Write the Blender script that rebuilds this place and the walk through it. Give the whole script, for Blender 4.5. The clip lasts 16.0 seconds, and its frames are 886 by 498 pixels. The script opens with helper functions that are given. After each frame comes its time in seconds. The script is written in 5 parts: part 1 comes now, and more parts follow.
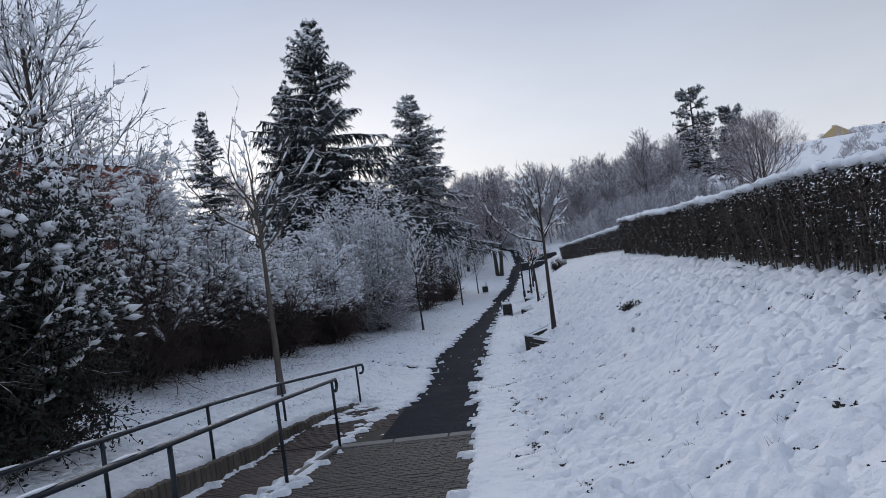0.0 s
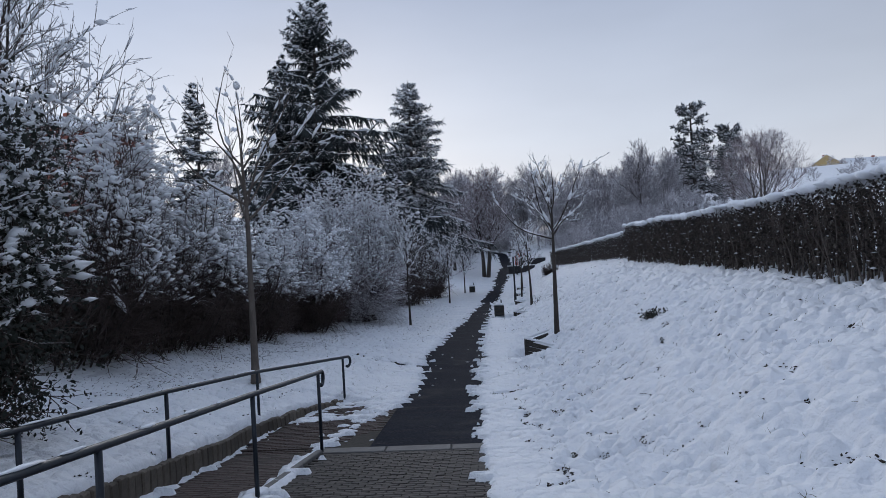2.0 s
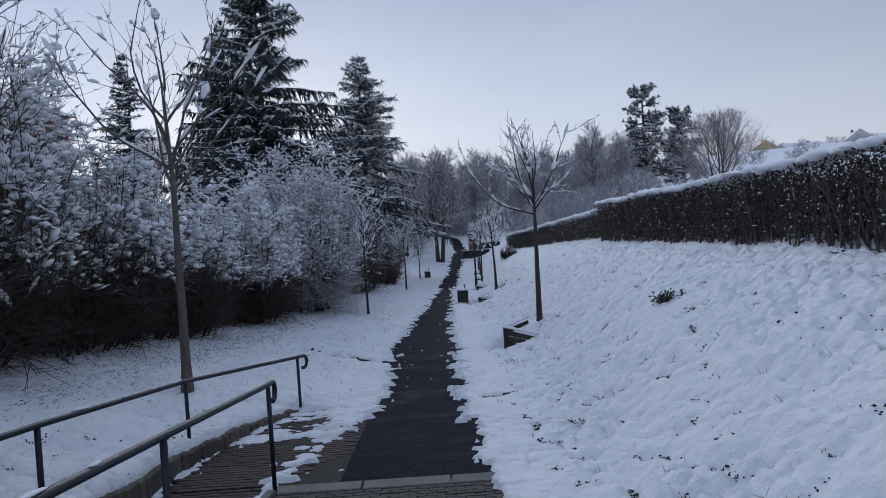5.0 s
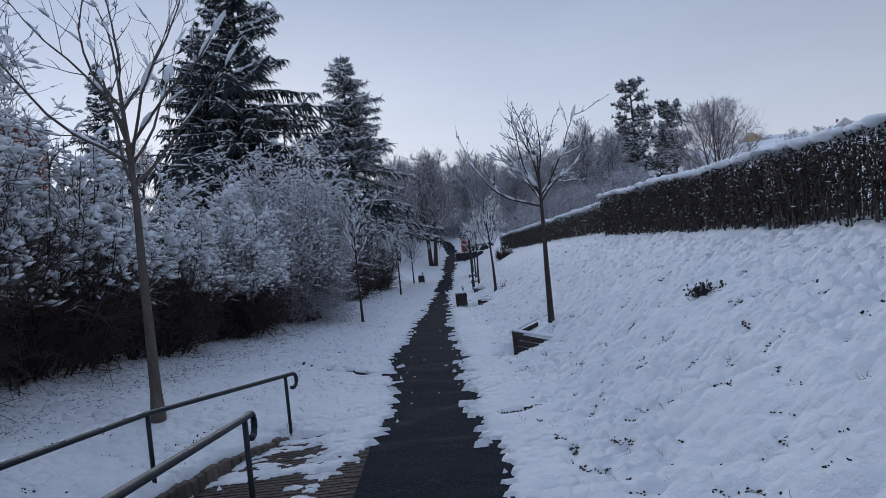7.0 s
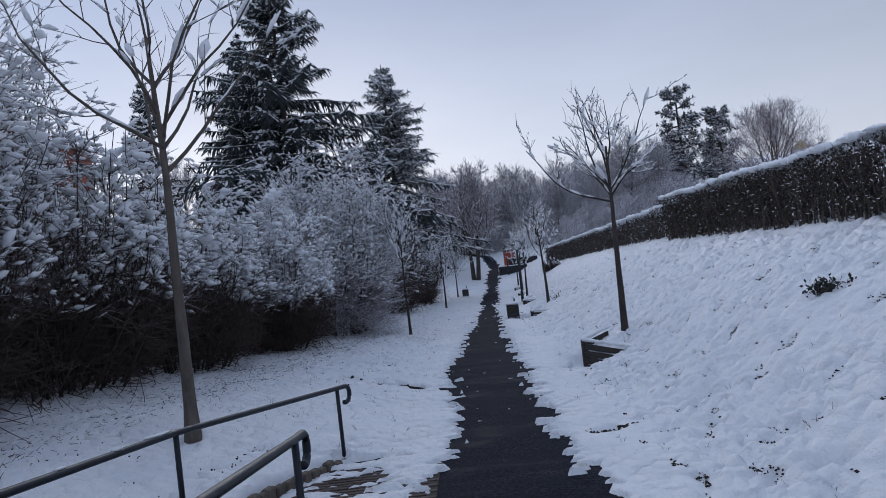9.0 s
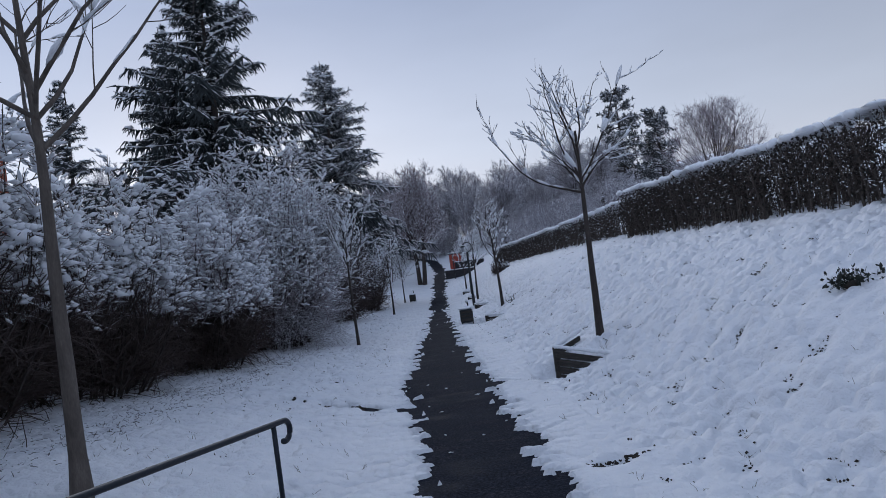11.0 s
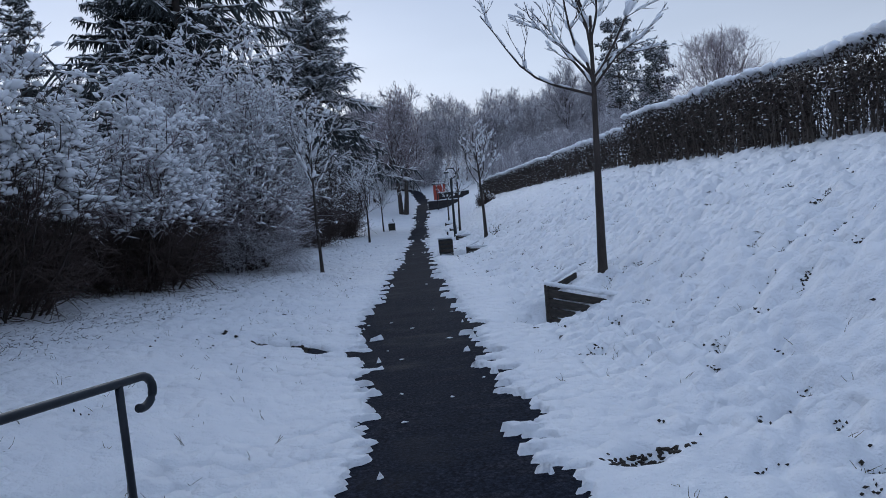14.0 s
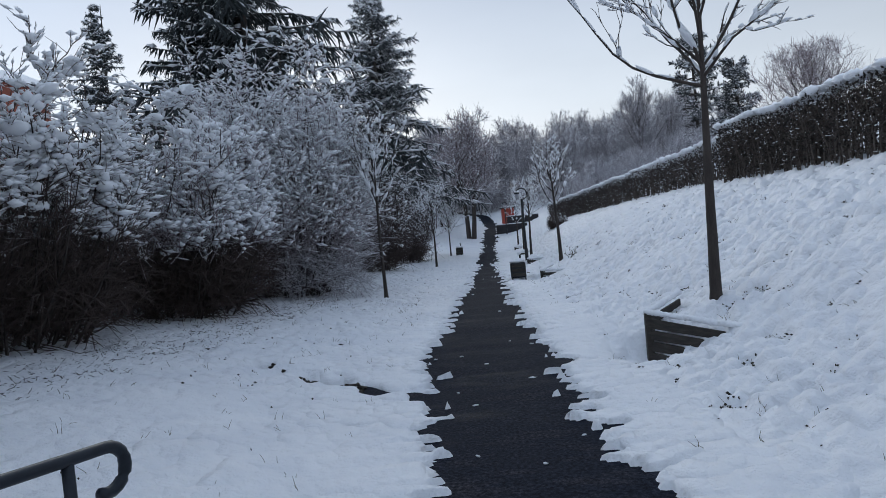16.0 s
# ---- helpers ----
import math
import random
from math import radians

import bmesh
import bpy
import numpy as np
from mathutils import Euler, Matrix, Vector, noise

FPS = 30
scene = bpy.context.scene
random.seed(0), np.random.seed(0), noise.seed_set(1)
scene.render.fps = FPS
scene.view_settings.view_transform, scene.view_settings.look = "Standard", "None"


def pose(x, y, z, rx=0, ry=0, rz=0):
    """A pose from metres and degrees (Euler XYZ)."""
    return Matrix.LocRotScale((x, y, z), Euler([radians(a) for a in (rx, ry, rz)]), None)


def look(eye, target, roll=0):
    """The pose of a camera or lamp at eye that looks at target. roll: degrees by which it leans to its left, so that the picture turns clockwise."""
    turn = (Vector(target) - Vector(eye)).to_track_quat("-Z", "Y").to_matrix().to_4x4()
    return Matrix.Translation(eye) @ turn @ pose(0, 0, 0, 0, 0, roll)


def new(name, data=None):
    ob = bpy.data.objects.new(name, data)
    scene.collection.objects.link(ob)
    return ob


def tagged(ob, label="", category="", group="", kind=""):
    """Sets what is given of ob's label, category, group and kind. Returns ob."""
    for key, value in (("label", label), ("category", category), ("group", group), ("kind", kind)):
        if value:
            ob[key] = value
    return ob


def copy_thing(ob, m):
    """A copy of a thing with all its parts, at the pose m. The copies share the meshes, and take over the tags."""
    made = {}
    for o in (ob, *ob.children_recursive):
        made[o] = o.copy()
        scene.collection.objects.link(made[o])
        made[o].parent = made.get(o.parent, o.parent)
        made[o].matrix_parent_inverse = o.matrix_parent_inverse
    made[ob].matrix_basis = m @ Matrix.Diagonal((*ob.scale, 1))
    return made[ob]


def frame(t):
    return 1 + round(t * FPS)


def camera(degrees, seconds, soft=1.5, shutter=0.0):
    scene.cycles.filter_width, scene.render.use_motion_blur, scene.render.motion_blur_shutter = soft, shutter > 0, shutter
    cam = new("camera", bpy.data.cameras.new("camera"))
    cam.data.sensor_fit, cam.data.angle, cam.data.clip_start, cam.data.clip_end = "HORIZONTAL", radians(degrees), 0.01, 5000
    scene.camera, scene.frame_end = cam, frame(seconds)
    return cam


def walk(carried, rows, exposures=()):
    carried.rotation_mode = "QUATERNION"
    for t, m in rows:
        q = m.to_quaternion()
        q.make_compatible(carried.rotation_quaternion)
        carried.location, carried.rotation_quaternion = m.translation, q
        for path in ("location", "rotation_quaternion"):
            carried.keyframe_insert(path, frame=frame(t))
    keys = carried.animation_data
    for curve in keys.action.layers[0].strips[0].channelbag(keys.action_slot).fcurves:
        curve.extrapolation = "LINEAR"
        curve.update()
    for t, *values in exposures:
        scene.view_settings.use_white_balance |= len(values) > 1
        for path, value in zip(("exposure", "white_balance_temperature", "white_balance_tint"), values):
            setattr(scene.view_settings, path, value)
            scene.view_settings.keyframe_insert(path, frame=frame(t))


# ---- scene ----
cam = camera(67.7, 16.0, soft=0.7)
PATH = [
    (0, (0.57, 1.216, 1.493), (0.374, 3.206, 1.519), -7.7),
    (0.5, (0.386, 1.652, 1.47), (0.151, 3.638, 1.483), -6.7),
    (1, (0.167, 2.133, 1.427), (-0.016, 4.125, 1.47), -5.4),
    (1.5, (0.002, 2.564, 1.438), (-0.075, 4.562, 1.453), -6.2),
    (2, (-0.158, 2.938, 1.244), (-0.303, 4.933, 1.264), -3.2),
    (2.5, (-0.331, 3.404, 1.233), (-0.295, 5.404, 1.219), -4.8),
    (3, (-0.521, 3.862, 1.244), (-0.559, 5.862, 1.261), -5.7),
    (3.5, (-0.606, 4.435, 1.233), (-0.672, 6.434, 1.238), -3.7),
    (4, (-0.785, 4.836, 1.217), (-0.715, 6.835, 1.198), -5.7),
    (4.2, (-0.842, 4.955, 1.188), (-0.776, 6.954, 1.167), -4.8),
    (6.3, (-0.937, 6.568, 0.953), (-0.958, 8.567, 0.909), -3.87),
    (6.5, (-1.004, 6.731, 0.953), (-0.988, 8.731, 0.975), -3.74),
    (7, (-1.132, 7.037, 0.915), (-1.09, 9.036, 0.896), -5.91),
    (7.5, (-1.185, 7.318, 0.777), (-1.277, 9.315, 0.845), -3.76),
    (8, (-1.248, 7.744, 0.756), (-1.35, 9.741, 0.742), -4.04),
    (8.2, (-1.345, 7.861, 0.705), (-1.435, 9.858, 0.753), -6.0),
    (10.3, (-1.726, 9.713, 0.579), (-1.762, 11.712, 0.619), -7.1),
    (10.5, (-1.746, 9.874, 0.579), (-1.707, 11.873, 0.632), -7.2),
    (11, (-1.9, 10.215, 0.559), (-1.793, 12.211, 0.598), -7.9),
    (11.5, (-1.899, 10.664, 0.459), (-1.795, 12.661, 0.417), -6.2),
    (12, (-1.945, 11.012, 0.434), (-1.756, 13.003, 0.456), -5.5),
    (12.5, (-1.922, 11.48, 0.371), (-1.791, 13.474, 0.289), -5.6),
    (13, (-1.823, 11.878, 0.301), (-1.716, 13.871, 0.171), -6.5),
    (13.5, (-1.763, 12.317, 0.237), (-1.554, 14.303, 0.125), -7.2),
    (14, (-1.607, 12.7, 0.193), (-1.476, 14.689, 0.028), -5.1),
    (14.5, (-1.568, 13.043, 0.131), (-1.367, 15.027, -0.033), -5.5),
    (15, (-1.63, 13.399, 0.115), (-1.531, 15.386, -0.093), -6.7),
    (15.5, (-1.619, 13.741, 0.066), (-1.698, 15.736, -0.043), -3.8),
    (16, (-1.679, 14.218, 0.025), (-1.742, 16.215, -0.044), -5.5),
]
EXPO = [(0.0, 0.36, 6200, 7), (2.0, 0.26, 6000, 7), (4.0, 0.16, 5770, 7), (6.5, 0.18, 5720, 8), (7.0, 0.12, 5680, 7), (8.0, 0.29, 5850, 9), (10.5, 0.20, 5800, 9), (11.5, 0.18, 5700, 8), (13.0, 0.28, 5560, 6), (14.2, 0.32, 5550, 6), (15.4, 0.45, 5970, 4), (16.0, 0.50, 6100, 3)]
walk(cam, [(t, look(eye, target, roll)) for t, eye, target, roll in PATH], EXPO)

# ---- world and light: overcast winter sky, pale lavender with a warmer low band ----
world = bpy.data.worlds.new("world")
scene.world = world
world.use_nodes = True
wn, wl = world.node_tree.nodes, world.node_tree.links
wn.clear()
w_out = wn.new("ShaderNodeOutputWorld")
w_bg = wn.new("ShaderNodeBackground")
w_sky = wn.new("ShaderNodeTexSky")
w_sky.sky_type = "NISHITA"
w_sky.sun_disc = False
w_sky.sun_elevation, w_sky.sun_rotation = radians(9), radians(-15)
w_gain = wn.new("ShaderNodeVectorMath")
w_gain.operation = "SCALE"
w_gain.inputs["Scale"].default_value = 0.05
wl.new(w_sky.outputs[0], w_gain.inputs[0])
w_co = wn.new("ShaderNodeTexCoord")
w_sep = wn.new("ShaderNodeSeparateXYZ")
wl.new(w_co.outputs["Generated"], w_sep.inputs[0])
w_ramp = wn.new("ShaderNodeValToRGB")
w_ramp.color_ramp.elements[0].position, w_ramp.color_ramp.elements[0].color = 0.0, (0.84, 0.79, 0.81, 1)
w_ramp.color_ramp.elements[1].position, w_ramp.color_ramp.elements[1].color = 1.0, (0.42, 0.48, 0.62, 1)
el = w_ramp.color_ramp.elements.new(0.16)
el.color = (0.69, 0.70, 0.77, 1)
el = w_ramp.color_ramp.elements.new(0.38)
el.color = (0.42, 0.455, 0.57, 1)
wl.new(w_sep.outputs[2], w_ramp.inputs[0])
w_noise = wn.new("ShaderNodeTexNoise")
w_noise.inputs["Scale"].default_value = 2.2
w_noise.inputs["Detail"].default_value = 4
w_map = wn.new("ShaderNodeMapping")
w_map.inputs["Scale"].default_value = (1.0, 1.0, 3.0)
wl.new(w_co.outputs["Generated"], w_map.inputs[0])
wl.new(w_map.outputs[0], w_noise.inputs["Vector"])
w_soft = wn.new("ShaderNodeMapRange")
w_soft.inputs["From Min"].default_value, w_soft.inputs["From Max"].default_value = 0.3, 0.7
w_soft.inputs["To Min"].default_value, w_soft.inputs["To Max"].default_value = 0.93, 1.06
wl.new(w_noise.outputs[0], w_soft.inputs[0])
w_side = wn.new("ShaderNodeMapRange")
w_side.inputs["From Min"].default_value, w_side.inputs["From Max"].default_value = -0.5, 0.7
w_side.inputs["To Min"].default_value, w_side.inputs["To Max"].default_value = 1.08, 0.72
wl.new(w_sep.outputs[0], w_side.inputs[0])
w_both = wn.new("ShaderNodeMath")
w_both.operation = "MULTIPLY"
wl.new(w_soft.outputs[0], w_both.inputs[0])
wl.new(w_side.outputs[0], w_both.inputs[1])
w_cloud = wn.new("ShaderNodeVectorMath")
w_cloud.operation = "SCALE"
wl.new(w_ramp.outputs[0], w_cloud.inputs[0])
wl.new(w_both.outputs[0], w_cloud.inputs["Scale"])
w_mix = wn.new("ShaderNodeMix")
w_mix.data_type = "RGBA"
w_mix.inputs["Factor"].default_value = 0.88
wl.new(w_gain.outputs[0], w_mix.inputs["A"])
wl.new(w_cloud.outputs[0], w_mix.inputs["B"])
wl.new(w_mix.outputs["Result"], w_bg.inputs["Color"])
w_bg.inputs["Strength"].default_value = 1.0
wl.new(w_bg.outputs[0], w_out.inputs[0])

sun_data = bpy.data.lights.new("sun", "SUN")
sun_data.energy, sun_data.angle, sun_data.color = 0.9, radians(36), (1.0, 0.93, 0.88)
sun = new("sun", sun_data)
sun.matrix_world = look((0, 0, 40), (0.25 * 40, -0.97 * 40, 24))

# ---- numpy tools ----
RNG = np.random.default_rng(7)


def lattice(ix, iy, seed):
    h = np.sin(ix * 127.1 + iy * 311.7 + seed * 74.7) * 43758.5453
    return h - np.floor(h)


def vnoise(x, y, seed=0):
    """Smooth value noise, 0 to 1."""
    ix, iy = np.floor(x), np.floor(y)
    fx, fy = x - ix, y - iy
    fx, fy = fx * fx * (3 - 2 * fx), fy * fy * (3 - 2 * fy)
    a, b = lattice(ix, iy, seed), lattice(ix + 1, iy, seed)
    c, d = lattice(ix, iy + 1, seed), lattice(ix + 1, iy + 1, seed)
    return (a * (1 - fx) + b * fx) * (1 - fy) + (c * (1 - fx) + d * fx) * fy


def fnoise(x, y, seed=0):
    return (vnoise(x, y, seed) + 0.5 * vnoise(2.1 * x, 2.1 * y, seed + 3) + 0.25 * vnoise(4.3 * x, 4.3 * y, seed + 5)) / 1.75


def tussocks(x, y, cell, seed):
    """Distance to the nearest tussock's middle, about 0 to 1."""
    x, y = x / cell, y / cell
    ix, iy = np.floor(x), np.floor(y)
    best = np.full(np.shape(x), 9.0)
    for dx in (-1, 0, 1):
        for dy in (-1, 0, 1):
            jx, jy = ix + dx, iy + dy
            px, py = jx + 0.1 + 0.8 * lattice(jx, jy, seed), jy + 0.1 + 0.8 * lattice(jx, jy, seed + 1)
            best = np.minimum(best, (x - px) ** 2 + (y - py) ** 2)
    return np.sqrt(best)


def smooth(a, b, x):
    t = np.clip((x - a) / (b - a), 0, 1)
    return t * t * (3 - 2 * t)


def tri_mesh(name, verts, tris, shade=True):
    me = bpy.data.meshes.new(name)
    verts, tris = np.asarray(verts, dtype=np.float32), np.asarray(tris, dtype=np.int32)
    me.vertices.add(len(verts))
    me.vertices.foreach_set("co", verts.ravel())
    me.loops.add(tris.size)
    me.loops.foreach_set("vertex_index", tris.ravel())
    me.polygons.add(len(tris))
    me.polygons.foreach_set("loop_start", np.arange(0, tris.size, 3, dtype=np.int32))
    me.update(calc_edges=True)
    if shade:
        me.polygons.foreach_set("use_smooth", np.ones(len(tris), dtype=bool))
    return me


def join(pieces):
    vs, ts, n = [], [], 0
    for v, t in pieces:
        vs.append(v)
        ts.append(t + n)
        n += len(v)
    return np.concatenate(vs), np.concatenate(ts)


def unit(a):
    return a / np.maximum(np.linalg.norm(a, axis=-1, keepdims=True), 1e-9)


def grow(P, D, L, n, bend=0.15, up=0.0, rng=RNG):
    """Polylines from points P along D, of length L, as (N, n + 1, 3)."""
    nodes = [P]
    D = unit(D)
    for i in range(n):
        D = unit(D + rng.normal(0, bend, D.shape) + np.array([0, 0, up]))
        nodes.append(nodes[-1] + D * (np.asarray(L) / n)[:, None])
    return np.stack(nodes, 1)


def spawn(nodes, m, t0, t1, a0, a1, rng=RNG, flat=0.0):
    """m side shoots on each polyline: their roots, directions, and how far along they sit."""
    N, k, _ = nodes.shape
    par = np.repeat(np.arange(N), m)
    t = rng.uniform(t0, t1, N * m)
    s = t * (k - 1)
    i = np.minimum(s.astype(int), k - 2)
    f = (s - i)[:, None]
    a, b = nodes[par, i], nodes[par, i + 1]
    d = unit(b - a)
    side = rng.normal(0, 1, d.shape)
    side[:, 2] *= 1 - flat
    side = unit(side - d * (side * d).sum(1, keepdims=True))
    ang = np.radians(rng.uniform(a0, a1, N * m))[:, None]
    return a + (b - a) * f, unit(d * np.cos(ang) + side * np.sin(ang)), t, par


def tubes(nodes, r0, r1, k=3):
    N, m, _ = nodes.shape
    d = np.gradient(nodes, axis=1)
    d = unit(d)
    ref = np.where(np.abs(d[..., 2:3]) > 0.9, np.array([1.0, 0, 0]), np.array([0, 0, 1.0]))
    u = unit(np.cross(d, ref))
    v = np.cross(u, d)
    w = np.linspace(0, 1, m)[None, :]
    rad = np.asarray(r0).reshape(-1, 1) * (1 - w) + np.asarray(r1).reshape(-1, 1) * w
    ang = np.arange(k) * 2 * np.pi / k + np.pi / 2
    ring = u[:, :, None, :] * np.cos(ang)[None, None, :, None] + v[:, :, None, :] * np.sin(ang)[None, None, :, None]
    verts = nodes[:, :, None, :] + ring * np.broadcast_to(rad, (N, m))[:, :, None, None]
    base = (np.arange(N) * m * k)[:, None, None] + (np.arange(m - 1) * k)[None, :, None] + np.arange(k)[None, None, :]
    nxt = base - np.arange(k)[None, None, :] + ((np.arange(k) + 1) % k)[None, None, :]
    tris = np.concatenate([np.stack([base, nxt, nxt + k], -1).reshape(-1, 3), np.stack([base, nxt + k, base + k], -1).reshape(-1, 3)])
    return verts.reshape(-1, 3), tris


OCT_V = np.array([(1, 0, 0), (-1, 0, 0), (0, 1, 0), (0, -1, 0), (0, 0, 1), (0, 0, -1)], float)
OCT_T = np.array([(0, 2, 4), (2, 1, 4), (1, 3, 4), (3, 0, 4), (2, 0, 5), (1, 2, 5), (3, 1, 5), (0, 3, 5)])


def split_ball(v, t):
    v, out, mid = [tuple(p) for p in v], [], {}
    def half(a, b):
        key = (min(a, b), max(a, b))
        if key not in mid:
            q = unit((np.array(v[a]) + np.array(v[b]))[None])[0]
            mid[key] = len(v)
            v.append(tuple(q))
        return mid[key]
    for a, b, c in t:
        x, y, z = half(a, b), half(b, c), half(c, a)
        out += [(a, x, z), (x, b, y), (z, y, c), (x, y, z)]
    return np.array(v), np.array(out)


BALL_V, BALL_T = split_ball(OCT_V, OCT_T)


def lumps(C, ax, length, wide, high, fine=True, rng=RNG, ragged=0.18):
    """Irregular snow pads centred at C, long along ax."""
    bv, bt = (BALL_V, BALL_T) if fine else (OCT_V, OCT_T)
    n, k = len(C), len(bv)
    ax = unit(ax)
    side = unit(np.cross(ax, np.array([0, 0, 1.0])) + 1e-6)
    top = np.cross(side, ax)
    loc = bv[None] * (1 + rng.normal(0, ragged, (n, k, 1)))
    verts = C[:, None] + loc[..., 0:1] * ax[:, None] * np.reshape(length, (-1, 1, 1)) + loc[..., 1:2] * side[:, None] * np.reshape(wide, (-1, 1, 1)) + loc[..., 2:3] * top[:, None] * np.reshape(high, (-1, 1, 1))
    tris = bt[None] + (np.arange(n) * k)[:, None, None]
    return verts.reshape(-1, 3), tris.reshape(-1, 3)


def snow_on(nodes, share, wide, high, lift=0.0, fine=False, rng=RNG, steep=0.8, stretch=0.62, longest=9.0, level=1.0):
    """Snow lying along the flatter stretches of polylines."""
    a, b = nodes[:, :-1].reshape(-1, 3), nodes[:, 1:].reshape(-1, 3)
    d = b - a
    ln = np.linalg.norm(d, axis=1)
    keep = (np.abs(d[:, 2]) < steep * ln) & (rng.random(len(a)) < share)
    a, d, ln = a[keep], d[keep], ln[keep]
    n = len(a)
    size = np.clip(np.exp(rng.normal(-0.12, 0.45, n)), 0.35, 2.2)
    d0 = d
    d = d * np.array([1, 1, level])
    return lumps(a + d0 * 0.5 + np.array([0, 0, 1]) * (lift + high * 0.55 * size)[:, None], d, np.minimum(ln * stretch, wide * longest) * rng.uniform(0.6, 1.1, n), wide * size, high * size, fine, rng)


def leaves(C, size, rng=RNG, droop=0.4):
    """Single folded leaves, two triangles each."""
    n = len(C)
    d = unit(rng.normal(0, 1, (n, 3)) - np.array([0, 0, droop]))
    s = unit(np.cross(d, rng.normal(0, 1, (n, 3))))
    ln = (size * rng.uniform(0.6, 1.3, n))[:, None]
    v = np.stack([C, C + d * ln * 0.5 + s * ln * 0.28, C + d * ln, C + d * ln * 0.5 - s * ln * 0.28], 1).reshape(-1, 3)
    i = np.arange(n)[:, None] * 4
    return v, np.concatenate([i + np.array([0, 1, 2]), i + np.array([0, 2, 3])])


def thing(name, place, label, category, group="", kind=""):
    ob = new(name)
    ob.location = place
    return tagged(ob, label, category, group, kind)


def part(name, data, material, parent, label=""):
    """Links a mesh or bmesh, made about its parent's origin, as one part."""
    if isinstance(data, bmesh.types.BMesh):
        me = bpy.data.meshes.new(name)
        data.to_mesh(me)
        data.free()
    elif isinstance(data, tuple):
        me = tri_mesh(name, *data)
    else:
        me = data
    if not me.materials:
        me.materials.append(material)
    ob = new(name, me)
    if parent:
        ob.parent = parent
    return tagged(ob, label)


def structure(name, data, material, label, category):
    ob = part(name, data, material, None)
    return tagged(ob, label, category, "", "structure")


def box(sx, sy, sz, bevel=0.0, at=(0, 0, 0), bm=None, turn=None):
    """A bevelled block centred at a point."""
    bm = bm or bmesh.new()
    m = Matrix.Translation(at) @ (turn or Matrix.Identity(4)) @ Matrix.Diagonal((sx, sy, sz, 1))
    made = bmesh.ops.create_cube(bm, size=1, matrix=m)
    if bevel:
        edges = list({e for v in made["verts"] for e in v.link_edges})
        bmesh.ops.bevel(bm, geom=edges, offset=bevel, segments=1, affect="EDGES")
    return bm


def pipe(points, radius, k=10):
    """A round bar through points, with closed ends."""
    pts = np.array(points, float)[None]
    v, t = tubes(pts, [radius], [radius], k)
    v = np.concatenate([v, pts[0, :1], pts[0, -1:]])
    n, last = len(v), (pts.shape[1] - 1) * k
    caps = [(n - 2, (i + 1) % k, i) for i in range(k)] + [(n - 1, last + i, last + (i + 1) % k) for i in range(k)]
    return v, np.concatenate([t, np.array(caps)])


# ---- materials ----
def material(name, colour, rough=0.6, metal=0.0):
    m = bpy.data.materials.new(name)
    m.use_nodes = True
    b = m.node_tree.nodes["Principled BSDF"]
    b.inputs["Base Color"].default_value = (*colour, 1)
    b.inputs["Roughness"].default_value, b.inputs["Metallic"].default_value = rough, metal
    return m, m.node_tree.nodes, m.node_tree.links, b


def noise_node(n, l, scale, detail=4, squash=None, rough=0.55):
    co = n.new("ShaderNodeTexCoord")
    tx = n.new("ShaderNodeTexNoise")
    tx.inputs["Scale"].default_value, tx.inputs["Detail"].default_value, tx.inputs["Roughness"].default_value = scale, detail, rough
    if squash:
        mp = n.new("ShaderNodeMapping")
        mp.inputs["Scale"].default_value = squash
        l.new(co.outputs["Object"], mp.inputs[0])
        l.new(mp.outputs[0], tx.inputs["Vector"])
    else:
        l.new(co.outputs["Object"], tx.inputs["Vector"])
    return tx.outputs["Fac"]


def ramp_node(n, l, fac, stops):
    r = n.new("ShaderNodeValToRGB")
    e = r.color_ramp.elements
    e[0].position, e[0].color = stops[0][0], (*stops[0][1], 1)
    e[1].position, e[1].color = stops[-1][0], (*stops[-1][1], 1)
    for p, c in stops[1:-1]:
        e.new(p).color = (*c, 1)
    l.new(fac, r.inputs[0])
    return r.outputs[0]


def mix_node(n, l, fac, a, b):
    m = n.new("ShaderNodeMix")
    m.data_type = "RGBA"
    if isinstance(fac, float):
        m.inputs["Factor"].default_value = fac
    else:
        l.new(fac, m.inputs["Factor"])
    for socket, v in (("A", a), ("B", b)):
        if isinstance(v, tuple):
            m.inputs[socket].default_value = (*v, 1)
        else:
            l.new(v, m.inputs[socket])
    return m.outputs["Result"]


def bump_node(n, l, b, fac, strength, distance):
    bp = n.new("ShaderNodeBump")
    bp.inputs["Strength"].default_value, bp.inputs["Distance"].default_value = strength, distance
    l.new(fac, bp.inputs["Height"])
    l.new(bp.outputs[0], b.inputs["Normal"])


